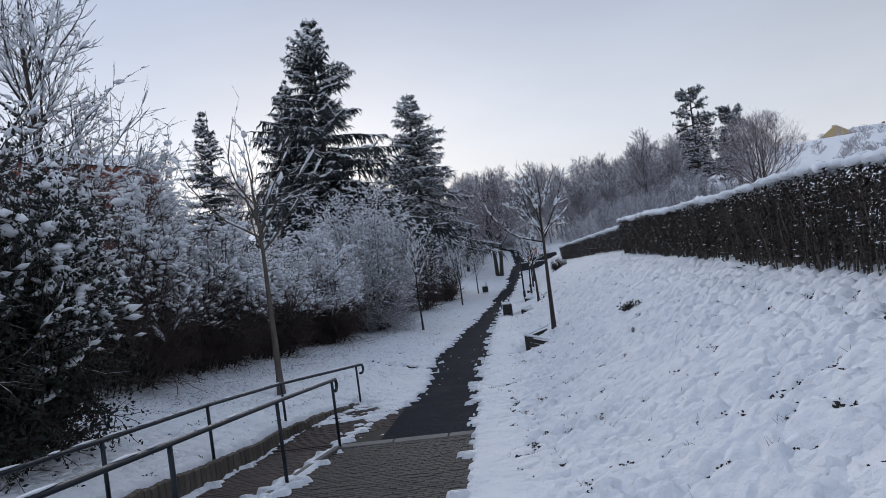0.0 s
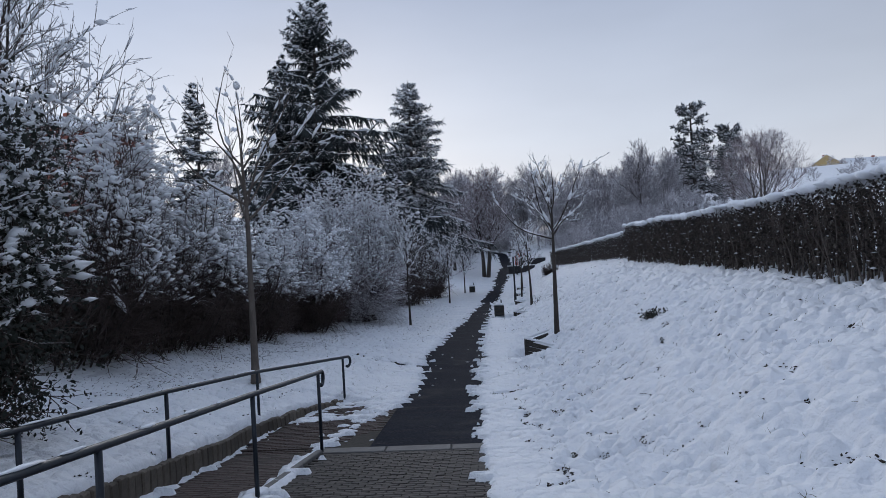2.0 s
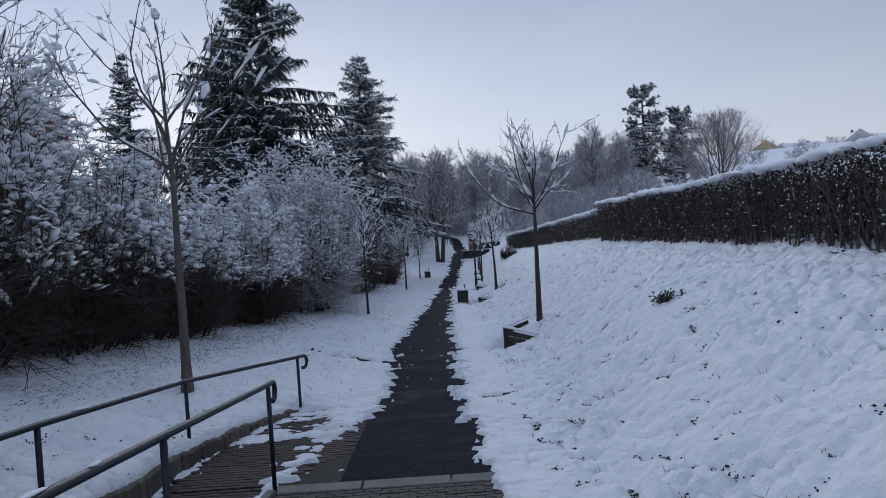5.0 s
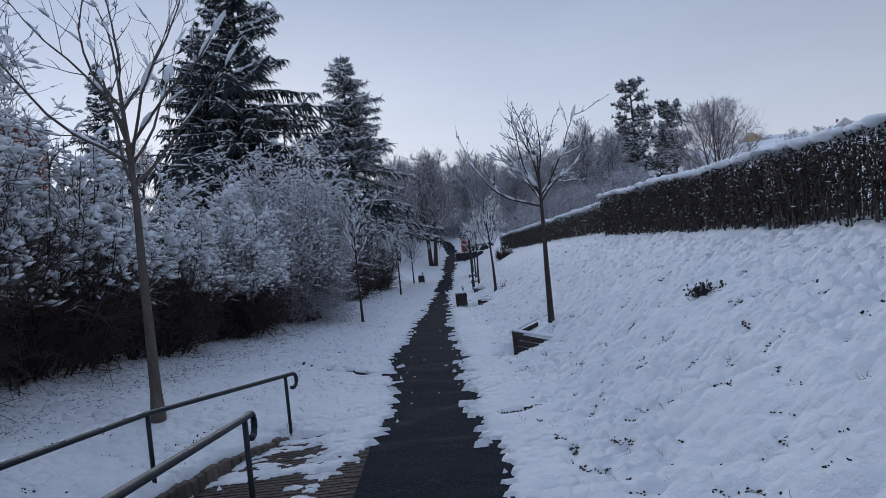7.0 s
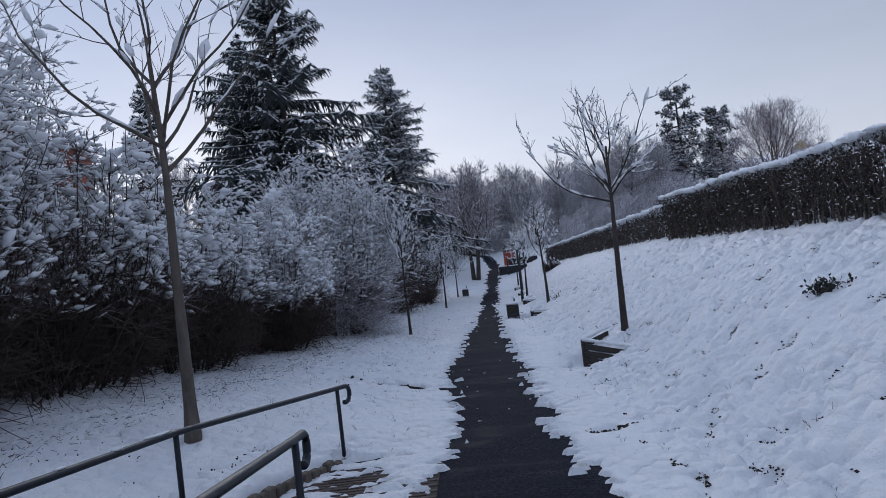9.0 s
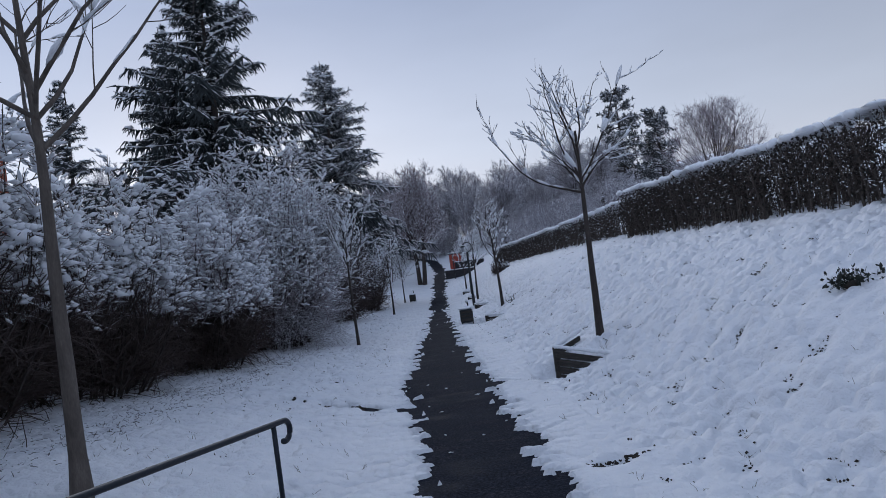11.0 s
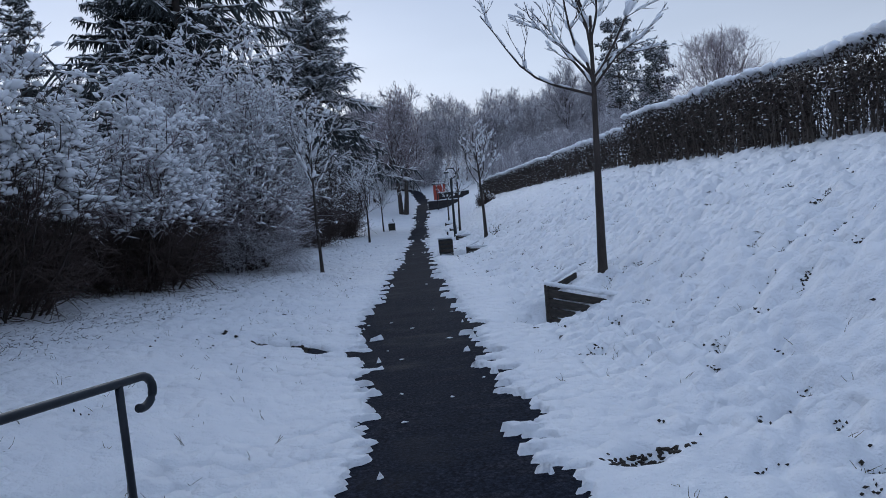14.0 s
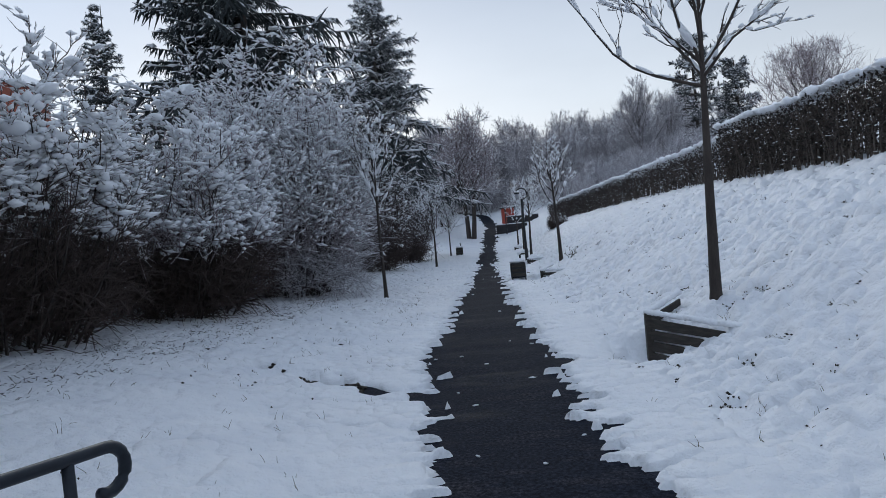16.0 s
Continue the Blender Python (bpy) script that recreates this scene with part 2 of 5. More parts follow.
def mottled(name, stops, scale, rough=0.7, bump=0.3, depth=0.01, squash=None, metal=0.0, fine=None, per_piece=0.0):
    """A surface with two scales of colour noise and fine relief."""
    m, n, l, b = material(name, stops[0][1], rough, metal)
    f1 = noise_node(n, l, scale, 5, squash)
    f2 = noise_node(n, l, fine or scale * 9, 3, squash)
    add = n.new("ShaderNodeMath")
    add.operation = "MULTIPLY_ADD"
    l.new(f2, add.inputs[0])
    add.inputs[1].default_value = 0.45
    l.new(f1, add.inputs[2])
    sub = n.new("ShaderNodeMath")
    sub.operation = "SUBTRACT"
    l.new(add.outputs[0], sub.inputs[0])
    sub.inputs[1].default_value = 0.22
    c = ramp_node(n, l, sub.outputs[0], stops)
    if per_piece:
        info = n.new("ShaderNodeObjectInfo")
        mr = n.new("ShaderNodeMapRange")
        mr.inputs["To Min"].default_value, mr.inputs["To Max"].default_value = 1 - per_piece, 1 + per_piece
        l.new(info.outputs["Random"], mr.inputs[0])
        hs = n.new("ShaderNodeHueSaturation")
        l.new(mr.outputs[0], hs.inputs["Value"])
        l.new(c, hs.inputs["Color"])
        c = hs.outputs[0]
    l.new(c, b.inputs["Base Color"])
    bump_node(n, l, b, add.outputs[0], bump, depth)
    return m


def frosted(name, dark, pale, snow_from=0.15, snow_to=0.6, patch=3.0, amount=0.5, rough=0.8):
    """Bark or needles with snow caught on upward faces, in patches."""
    m, n, l, b = material(name, dark, rough)
    geo = n.new("ShaderNodeNewGeometry")
    sep = n.new("ShaderNodeSeparateXYZ")
    l.new(geo.outputs["Normal"], sep.inputs[0])
    f = noise_node(n, l, patch, 3)
    add = n.new("ShaderNodeMath")
    add.operation = "MULTIPLY_ADD"
    l.new(f, add.inputs[0])
    add.inputs[1].default_value = 1.4
    add.inputs[2].default_value = amount - 1.2
    both = n.new("ShaderNodeMath")
    both.operation = "ADD"
    l.new(add.outputs[0], both.inputs[0])
    l.new(sep.outputs[2], both.inputs[1])
    mr = n.new("ShaderNodeMapRange")
    mr.inputs["From Min"].default_value, mr.inputs["From Max"].default_value = snow_from, snow_to
    l.new(both.outputs[0], mr.inputs[0])
    f2 = noise_node(n, l, 14, 3)
    bark = mix_node(n, l, f2, dark, pale)
    l.new(mix_node(n, l, mr.outputs[0], bark, (0.80, 0.81, 0.84)), b.inputs["Base Color"])
    return m


def snow_material():
    """Wet settled snow: faint broad tone, soft lumps and fine crumbs."""
    m, n, l, b = material("snow", (0.8, 0.81, 0.84), 0.7)
    soft = noise_node(n, l, 7.5, 3)
    fine = noise_node(n, l, 38, 4, None, 0.65)
    relief = n.new("ShaderNodeMath")
    relief.operation = "MULTIPLY_ADD"
    l.new(fine, relief.inputs[0])
    relief.inputs[1].default_value = 0.30
    co = n.new("ShaderNodeTexCoord")
    flat = n.new("ShaderNodeVectorMath")
    flat.operation = "MULTIPLY"
    l.new(co.outputs["Object"], flat.inputs[0])
    flat.inputs[1].default_value = (1, 0.8, 0)
    vor = n.new("ShaderNodeTexVoronoi")
    vor.inputs["Scale"].default_value = 6.5
    l.new(flat.outputs[0], vor.inputs["Vector"])
    square = n.new("ShaderNodeMath")
    square.operation = "POWER"
    l.new(vor.outputs["Distance"], square.inputs[0])
    square.inputs[1].default_value = 2.2
    patchy = n.new("ShaderNodeMapRange")
    patchy.inputs["From Min"].default_value, patchy.inputs["From Max"].default_value = 0.36, 0.6
    patchy.inputs["To Min"].default_value, patchy.inputs["To Max"].default_value = -0.3, -1.5
    l.new(noise_node(n, l, 0.7, 3), patchy.inputs[0])
    dome = n.new("ShaderNodeMath")
    dome.operation = "MULTIPLY_ADD"
    l.new(square.outputs[0], dome.inputs[0])
    l.new(patchy.outputs[0], dome.inputs[1])
    l.new(soft, dome.inputs[2])
    l.new(dome.outputs[0], relief.inputs[2])
    big = noise_node(n, l, 1.3, 4)
    l.new(ramp_node(n, l, big, [(0.3, (0.76, 0.78, 0.82)), (0.7, (0.85, 0.86, 0.88))]), b.inputs["Base Color"])
    bump_node(n, l, b, relief.outputs[0], 0.85, 0.06)
    return m


SNOW = snow_material()
SNOW_PAD = mottled("snow_pad", [(0.2, (0.76, 0.78, 0.82)), (0.8, (0.84, 0.85, 0.87))], 4, 0.8, 0.25, 0.008, fine=60)
BARK = mottled("bark", [(0.2, (0.05, 0.042, 0.036)), (0.6, (0.12, 0.10, 0.085)), (0.9, (0.20, 0.18, 0.15))], 9, 0.9, 0.6, 0.01, (1, 1, 0.25))
BARK_DARK = mottled("dark_bark", [(0.2, (0.022, 0.018, 0.016)), (0.9, (0.075, 0.06, 0.052))], 9, 0.9, 0.6, 0.01, (1, 1, 0.25))
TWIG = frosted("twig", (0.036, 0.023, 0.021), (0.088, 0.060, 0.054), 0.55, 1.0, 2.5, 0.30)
TWIG_WHITE = frosted("white_twig", (0.155, 0.12, 0.13), (0.32, 0.265, 0.285), 0.2, 0.9, 2.5, 0.45)
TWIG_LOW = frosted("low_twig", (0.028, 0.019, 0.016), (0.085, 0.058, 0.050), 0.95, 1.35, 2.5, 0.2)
# frosted twigs, bark paled further: the haze of distance is put into the colour
TWIG_FROST_HAZE = frosted("frosted_hazy_twig", (0.19, 0.175, 0.195), (0.36, 0.335, 0.36), -0.1, 0.9, 0.7, 0.55)
NEEDLE = frosted("needles", (0.015, 0.021, 0.022), (0.042, 0.052, 0.055), 0.6, 1.1, 1.6, 0.45)
NEEDLE_PALE = frosted("frosted_needles", (0.026, 0.034, 0.036), (0.065, 0.075, 0.08), 0.3, 1.0, 1.3, 0.55)
LEAF_DARK = mottled("dark_leaf", [(0.2, (0.005, 0.008, 0.006)), (0.8, (0.018, 0.024, 0.016))], 5, 0.7, 0.1, 0.003)
LEAF_BROWN = mottled("brown_leaf", [(0.2, (0.012, 0.010, 0.009)), (0.6, (0.030, 0.022, 0.017)), (0.9, (0.07, 0.045, 0.03))], 4, 0.7, 0.1, 0.003)
GRASS = mottled("wintry_grass", [(0.2, (0.045, 0.042, 0.022)), (0.8, (0.15, 0.13, 0.07))], 6, 0.8, 0.2, 0.003)
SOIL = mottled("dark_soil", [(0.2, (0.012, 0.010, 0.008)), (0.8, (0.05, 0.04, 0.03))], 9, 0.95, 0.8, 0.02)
RAIL_PAINT = mottled("blue_grey_paint", [(0.25, (0.007, 0.011, 0.018)), (0.8, (0.015, 0.021, 0.032))], 14, 0.45, 0.15, 0.002, metal=0.2)
TIMBER = mottled("weathered_timber", [(0.2, (0.014, 0.013, 0.012)), (0.6, (0.042, 0.036, 0.030)), (0.9, (0.085, 0.075, 0.06))], 6, 0.85, 0.5, 0.006, (1, 1, 5), per_piece=0.25)
PALISADE = mottled("palisade_stone", [(0.2, (0.05, 0.042, 0.034)), (0.6, (0.11, 0.092, 0.073)), (0.9, (0.17, 0.15, 0.12))], 8, 0.9, 0.6, 0.01, per_piece=0.3)
PAVER = mottled("dark_paver", [(0.2, (0.012, 0.010, 0.010)), (0.6, (0.030, 0.025, 0.023)), (0.9, (0.055, 0.046, 0.042))], 6, 0.75, 0.5, 0.006, per_piece=0.3)
PAVER_RED = mottled("reddish_paver", [(0.2, (0.030, 0.020, 0.018)), (0.8, (0.065, 0.042, 0.036))], 6, 0.78, 0.5, 0.006, per_piece=0.25)
KERB = mottled("kerb_concrete", [(0.2, (0.08, 0.077, 0.075)), (0.8, (0.15, 0.145, 0.14))], 7, 0.75, 0.4, 0.006, per_piece=0.1)
JOINT = mottled("joint_sand", [(0.2, (0.018, 0.016, 0.013)), (0.8, (0.05, 0.043, 0.034))], 20, 0.95, 0.5, 0.006)


def asphalt_material():
    m, n, l, b = material("wet_asphalt", (0.03, 0.03, 0.033), 0.5)
    big = noise_node(n, l, 1.3, 6, (0.7, 1.8, 1), 0.7)
    grit = noise_node(n, l, 34, 4, None, 0.7)
    c1 = ramp_node(n, l, big, [(0.32, (0.007, 0.010, 0.019)), (0.5, (0.016, 0.019, 0.028)), (0.7, (0.040, 0.039, 0.044))])
    c2 = ramp_node(n, l, grit, [(0.36, (0.35, 0.35, 0.37)), (0.52, (0.97, 0.98, 1.0)), (0.68, (2.3, 2.25, 2.25))])
    mul = n.new("ShaderNodeMix")
    mul.data_type, mul.blend_type = "RGBA", "MULTIPLY"
    mul.inputs["Factor"].default_value = 0.9
    l.new(c1, mul.inputs["A"])
    l.new(c2, mul.inputs["B"])
    l.new(mul.outputs["Result"], b.inputs["Base Color"])
    r = n.new("ShaderNodeMapRange")
    r.inputs["From Min"].default_value, r.inputs["From Max"].default_value = 0.35, 0.65
    r.inputs["To Min"].default_value, r.inputs["To Max"].default_value = 0.5, 0.85
    l.new(big, r.inputs[0])
    l.new(r.outputs[0], b.inputs["Roughness"])
    b.inputs["Specular IOR Level"].default_value = 0.012
    bump_node(n, l, b, grit, 0.5, 0.006)
    return m


ASPHALT = asphalt_material()
RED = mottled("red_paint", [(0.2, (0.30, 0.045, 0.03)), (0.8, (0.45, 0.075, 0.045))], 3, 0.5, 0.2, 0.004)
BRICK_RED = mottled("red_render", [(0.2, (0.24, 0.075, 0.05)), (0.8, (0.36, 0.12, 0.08))], 0.7, 0.85, 0.3, 0.01)
YELLOW_WALL = mottled("yellow_render", [(0.2, (0.42, 0.31, 0.14)), (0.8, (0.52, 0.40, 0.20))], 0.7, 0.85, 0.3, 0.01)
PALE_WALL = mottled("pale_render", [(0.2, (0.42, 0.41, 0.42)), (0.8, (0.58, 0.57, 0.57))], 0.7, 0.85, 0.3, 0.01)
DARK_METAL = mottled("dark_metal", [(0.2, (0.012, 0.014, 0.016)), (0.8, (0.035, 0.038, 0.042))], 12, 0.5, 0.2, 0.003, metal=0.4)
GREEN_METAL = mottled("dark_green_metal", [(0.2, (0.012, 0.025, 0.022)), (0.8, (0.03, 0.05, 0.045))], 12, 0.5, 0.2, 0.003, metal=0.2)
DARK_WALL = mottled("dark_wall", [(0.2, (0.014, 0.014, 0.017)), (0.8, (0.04, 0.038, 0.042))], 3, 0.8, 0.4, 0.01)
FROST_PANE = material("milky_glass", (0.35, 0.36, 0.38), 0.3)[0]
PANE = material("dark_glass", (0.015, 0.018, 0.024), 0.12)[0]

# ---- the lie of the land ----
PROF_Y = [-40, 0, 0.9, 12.8, 16.8, 22, 32, 46, 60, 70, 81, 95, 112, 150]
PROF_Z = [1.0, -0.17, -0.28, -1.64, -1.78, -1.86, -1.95, -2.13, -2.25, -2.2, -1.15, -0.4, 0.9, 3.5]
EDGE_Y = [-40, 0, 8.4, 13, 15.5, 18, 24, 32, 47, 58, 70, 78, 90, 112, 150]
RIGHT_X = [0.2, 0.0, -0.35, -0.52, -0.55, -0.64, -0.55, -0.5, -0.05, 0.55, 1.0, 1.6, 2.6, 2.3, -6]
LEFT_X = [-2.9, -2.9, -2.9, -2.95, -2.35, -2.02, -2.38, -1.9, -1.15, -0.85, -0.1, 0.3, 1.2, 0.9, -8]
TOP_Y, TOP_Z = [-40, 0, 34, 50, 70, 112, 150], [0.9, 0.75, 0.6, 0.4, 0.2, 1.6, 3.5]
SHARE_D, SHARE = [-1, 0, 0.6, 1.2, 2.0, 2.6, 3.4, 4.2, 5.0, 6.0, 6.9], [0, 0, 0.01, 0.04, 0.115, 0.25, 0.45, 0.62, 0.75, 0.89, 1.0]
PLANTERS = [(0.74, 23.3), (0.83, 36.3), (1.2, 44.5), (1.6, 53.0), (2.0, 62.0)]


def prof(y):
    return np.interp(y, PROF_Y, PROF_Z)


def right_edge(y):
    return np.interp(y, EDGE_Y, RIGHT_X)


def left_edge(y):
    return np.interp(y, EDGE_Y, LEFT_X)


def wall_x(y):
    return np.interp(y, [0, 13.5, 15.5, 17], [-4.35, -4.35, -4.05, -3.5])


def wall_top(y):
    return prof(y) + np.interp(y, [0, 9, 14, 16.2, 17], [0.36, 0.34, 0.24, 0.12, 0.05])


def ramp_z(y):
    return prof(y) - np.interp(y, [0, 6, 13, 14], [0.10, 0.08, 0.0, 0.0])


def land(x, y):
    """The bare height of the ground."""
    p = prof(y)
    d = x - right_edge(y)
    top = np.interp(y, TOP_Y, TOP_Z)
    z = p + (top - p) * np.interp(d, SHARE_D, SHARE)
    z = z + 0.10 * np.clip(d - 6.9, 0, 4) + np.minimum(0.2 * np.clip(d - 9.5, 0, 200), 0.072 * np.hypot(x, y))
    start = np.minimum(left_edge(y) - 0.8, np.where(y < 17, wall_x(y), 99))
    dl = np.clip(start - x, 0, None)
    z = z + np.interp(y, [0, 17, 24, 31, 60], [0.16, 0.20, 0.14, 0.11, 0.1]) * np.minimum(dl, 9) + 0.22 * np.clip(dl - 14, 0, 60)
    bank = np.where(y < 17, (wall_top(y) - p + 0.03) * smooth(0.0, 0.12, wall_x(y) - 0.06 - x), 0)
    for cx, cy in PLANTERS:
        # the slope is cut away below each planter and level behind its boards
        across = (x - cx) * 0.80 + (y - cy) * 0.60
        front = np.exp(-((x - cx + 0.02) / 0.55) ** 2 - ((y - cy + 0.3) / 0.7) ** 2)
        z = z - 0.46 * front * smooth(0.12, -0.05, across)
        hold = np.exp(-((x - cx - 0.8) / 0.55) ** 2 - ((y - cy - 0.05) / 0.6) ** 2) * smooth(0.05, 0.25, across)
        z = z + 0.12 * hold
    return z + bank


def clear_ground(x, y):
    """Above 0 where the ground is bare of snow."""
    wide = 0.08 + 0.14 * smooth(14, 40, y) + 0.22 * smooth(26, 36, y)
    rag = (fnoise(x * 1.6, y * 5.5, 3) - 0.5) * 2 * (0.17 + wide * 0.55) + (vnoise(x * 6, y * 17, 9) - 0.5) * 0.20 + (vnoise(x * 13, y * 29, 10) - 0.5) * 0.12 + (vnoise(x * 1.2, y * 2.3, 12) - 0.5) * 0.22
    path = np.minimum(x - left_edge(y), right_edge(y) - x)
    path = np.where(y > 11.5, path, -9)
    path = path + rag * smooth(12.5, 14.5, y) + 0.25 * rag * smooth(14.5, 12.5, y)
    pave = np.minimum(np.minimum(x + 2.78, right_edge(y) - x + 0.08), 13.3 - y) + rag * 0.22
    ramp = np.minimum(np.minimum(x - wall_x(y) - 0.06, -3.02 - x), 15.0 - y) + rag * 0.35 - 0.05
    mouth = np.minimum(np.minimum(x - wall_x(y) + 0.02, -2.2 - x), np.minimum(17.2 - y, y - 13.0)) * 0.15 + rag * 0.55 - 0.13
    s = np.maximum(np.maximum(path, pave), np.maximum(ramp, mouth))
    slush = vnoise(x * 2.6 + 40, y * 7.5, 21) * 0.7 + vnoise(x * 7, y * 15, 22) * 0.3
    patch = smooth(0.73, 0.84, slush - 0.5 * smooth(0.1, 0.55, s) + 0.16 * np.exp(-((y - 27.5) / 2.5) ** 2) * (x > -1.6))
    return s - patch * 1.2


def tuft_mask(x, y):
    """0 to 1: how tussocky the turf under the snow is."""
    return smooth(0.34, 0.62, fnoise(x * 0.55, y * 0.45, 17))


def snow_height(x, y):
    z = land(x, y)
    s = clear_ground(x, y)
    bare = smooth(-0.05, 0.03, s)
    deep = 0.045 + 0.03 * smooth(0.0, 0.8, -s)
    right = smooth(0.3, 1.4, x - right_edge(y))
    wild = tuft_mask(x, y)
    tuft = (tussocks(x, y * 0.8, 0.27, 31) ** 2 * 0.17 + tussocks(x, y * 0.8, 0.15, 41) ** 2 * 0.09) * (0.6 + 0.6 * wild)
    rough = (fnoise(x * 2.6, y * 1.3, 11) - 0.5) * 0.15 + (fnoise(x * 7.5, y * 3.6, 13) - 0.5) * 0.11
    left = smooth(0.5, 1.5, left_edge(y) - x)
    rough = rough + (np.abs(vnoise(x * 4.2, y * 2.2, 15) - 0.5) - 0.25) * 0.10
    bumps = right * (rough * 0.8 - tuft) + left * (rough * 0.4 - tuft * 0.45)
    near = 1 - smooth(60, 110, np.hypot(x, y))
    ditch = np.exp(-((y - (22.3 - 0.85 * (x + 3.4) + 0.35 * (vnoise(x * 3, x * 0, 5) - 0.5))) / 0.2) ** 2) * smooth(-5.0, -4.5, x) * smooth(-2.1, -2.5, x)
    drain = np.exp(-(((x + 0.06) / 0.2) ** 2 + ((y - 17.05) / 0.13) ** 2))
    hole = np.exp(-(((x - 1.37) / 0.13) ** 2 + ((y - 14.37) / 0.12) ** 2))
    out = z + bumps * near + deep - 0.34 * ditch * smooth(0.25, 0.6, vnoise(x * 3.5, y * 2, 6)) - 0.15 * drain - 0.2 * hole
    low = np.where(y < 14, np.where(x < -2.95, ramp_z(y), prof(y)), prof(y)) - 0.05
    return out * (1 - bare) + low * bare


def spread(stops):
    """Grid lines from (end, step) pairs."""
    out = [stops[0][0]]
    for (a, sa), (b, sb) in zip(stops[:-1], stops[1:]):
        while out[-1] < b - 1e-6:
            f = (out[-1] - a) / (b - a)
            out.append(min(b, out[-1] + sa + (sb - sa) * f))
    return np.array(out)


def grid_mesh(xs, ys, height):
    X, Y = np.meshgrid(xs, ys)
    Z = height(X, Y)
    V = np.stack([X, Y, Z], -1).reshape(-1, 3)
    nx, ny = len(xs), len(ys)
    i = (np.arange(ny - 1)[:, None] * nx + np.arange(nx - 1)[None]).ravel()
    return V, np.concatenate([np.stack([i, i + 1, i + nx + 1], 1), np.stack([i, i + nx + 1, i + nx], 1)])


GX = spread([(-900, 150), (-60, 4), (-12, 0.3), (-4.8, 0.06), (-0.6, 0.045), (4.5, 0.04), (7.0, 0.06), (9, 0.4), (60, 4), (900, 150)])
GY = spread([(-300, 60), (-20, 2), (3, 0.3), (6.5, 0.045), (22, 0.042), (30, 0.07), (42, 0.15), (75, 0.5), (150, 4), (1500, 300)])
structure("ground", grid_mesh(GX, GY, snow_height), SNOW, "trampled uneven snow over wintry grass slopes", "snow")


def asphalt_sheet():
    ys = spread([(13.05, 0.15), (30, 0.2), (150, 1.5)])
    us = np.linspace(0, 1, 15)
    U, Y = np.meshgrid(us, ys)
    a, b = left_edge(Y) - 1.0 - 0.9 * smooth(18, 15, Y), right_edge(Y) + 0.32
    X = a + (b - a) * U
    Z = prof(Y) + (fnoise(X * 0.8, Y * 0.8, 51) - 0.5) * 0.012
    V = np.stack([X, Y, Z], -1).reshape(-1, 3)
    nx, ny = len(us), len(ys)
    i = (np.arange(ny - 1)[:, None] * nx + np.arange(nx - 1)[None]).ravel()
    return V, np.concatenate([np.stack([i, i + 1, i + nx + 1], 1), np.stack([i, i + nx + 1, i + nx], 1)])


structure("path", asphalt_sheet(), ASPHALT, "dark wet asphalt footpath with snow along its edges", "path")


def stuff(ob):
    return tagged(ob, kind="stuff")


# ---- handrails ----
def arc_end(p, way, r):
    """The hooked end of a handrail: a half turn downwards."""
    p, way = np.array(p), np.array(way)
    c = p - np.array([0, 0, r])
    return [tuple(c + way * r * math.sin(a) + np.array([0, 0, 1]) * r * math.cos(a)) for a in np.linspace(0, math.pi * 1.15, 12)]


def handrail(tops, drop, hook, label, snowy):
    base = Vector(tops[0]) - Vector((0, 0, drop[0]))
    ob = thing("handrail", base, label, "handrail")
    rel = [Vector(p) - base for p in tops]
    way = (rel[0] - rel[1])
    way.z = 0
    way.normalize()
    fwd = [tuple(rel[0] + way * 0.19 + Vector((0, 0, -0.012)))]
    end = arc_end(fwd[0], tuple(way), hook)
    line = [tuple(p) for p in reversed(rel)] + end
    part("top_rail", pipe(line, 0.030, 12), RAIL_PAINT, ob)
    for p, h in zip(rel, drop):
        part("post", pipe([(p.x, p.y, p.z - h - 0.05), (p.x, p.y, p.z - h * 0.5), (p.x, p.y, p.z)], 0.026, 10), RAIL_PAINT, ob)
    pads = []
    rng = np.random.default_rng(5)
    for a, b in zip(rel[1:-1], rel[2:]):
        for f in rng.uniform(0.05, 0.95, snowy):
            q = a.lerp(b, f)
            pads.append(((q.x, q.y, q.z + 0.034), tuple(b - a), rng.uniform(0.06, 0.26)))
    if pads:
        C, A, L = (np.array(v) for v in zip(*pads))
        stuff(part("snow_strip", lumps(C, A, L, np.full(len(C), 0.026), np.full(len(C), 0.014), True, rng), SNOW_PAD, ob, "thin wet snow"))
    return ob


FAR_RAIL = [(-3.48, 17.0, -0.83), (-4.42, 14.4, -0.63), (-4.42, 11.15, -0.305), (-4.42, 8.5, -0.09), (-4.42, 5.8, 0.14), (-4.42, 3.0, 0.38)]
handrail(FAR_RAIL, [0.88, 0.95, 0.9, 0.9, 0.9, 0.9], 0.105, "dark blue-grey tubular steel handrail with hooked end", 5)
NEAR_RAIL = [(-2.88, 12.8, -0.425), (-2.83, 9.95, -0.145), (-2.83, 7.15, 0.10), (-2.84, 4.4, 0.34), (-2.86, 1.7, 0.58)]
handrail(NEAR_RAIL, [1.19, 1.15, 1.08, 1.0, 0.94], 0.105, "dark blue-grey tubular steel handrail beside the ramp", 4)


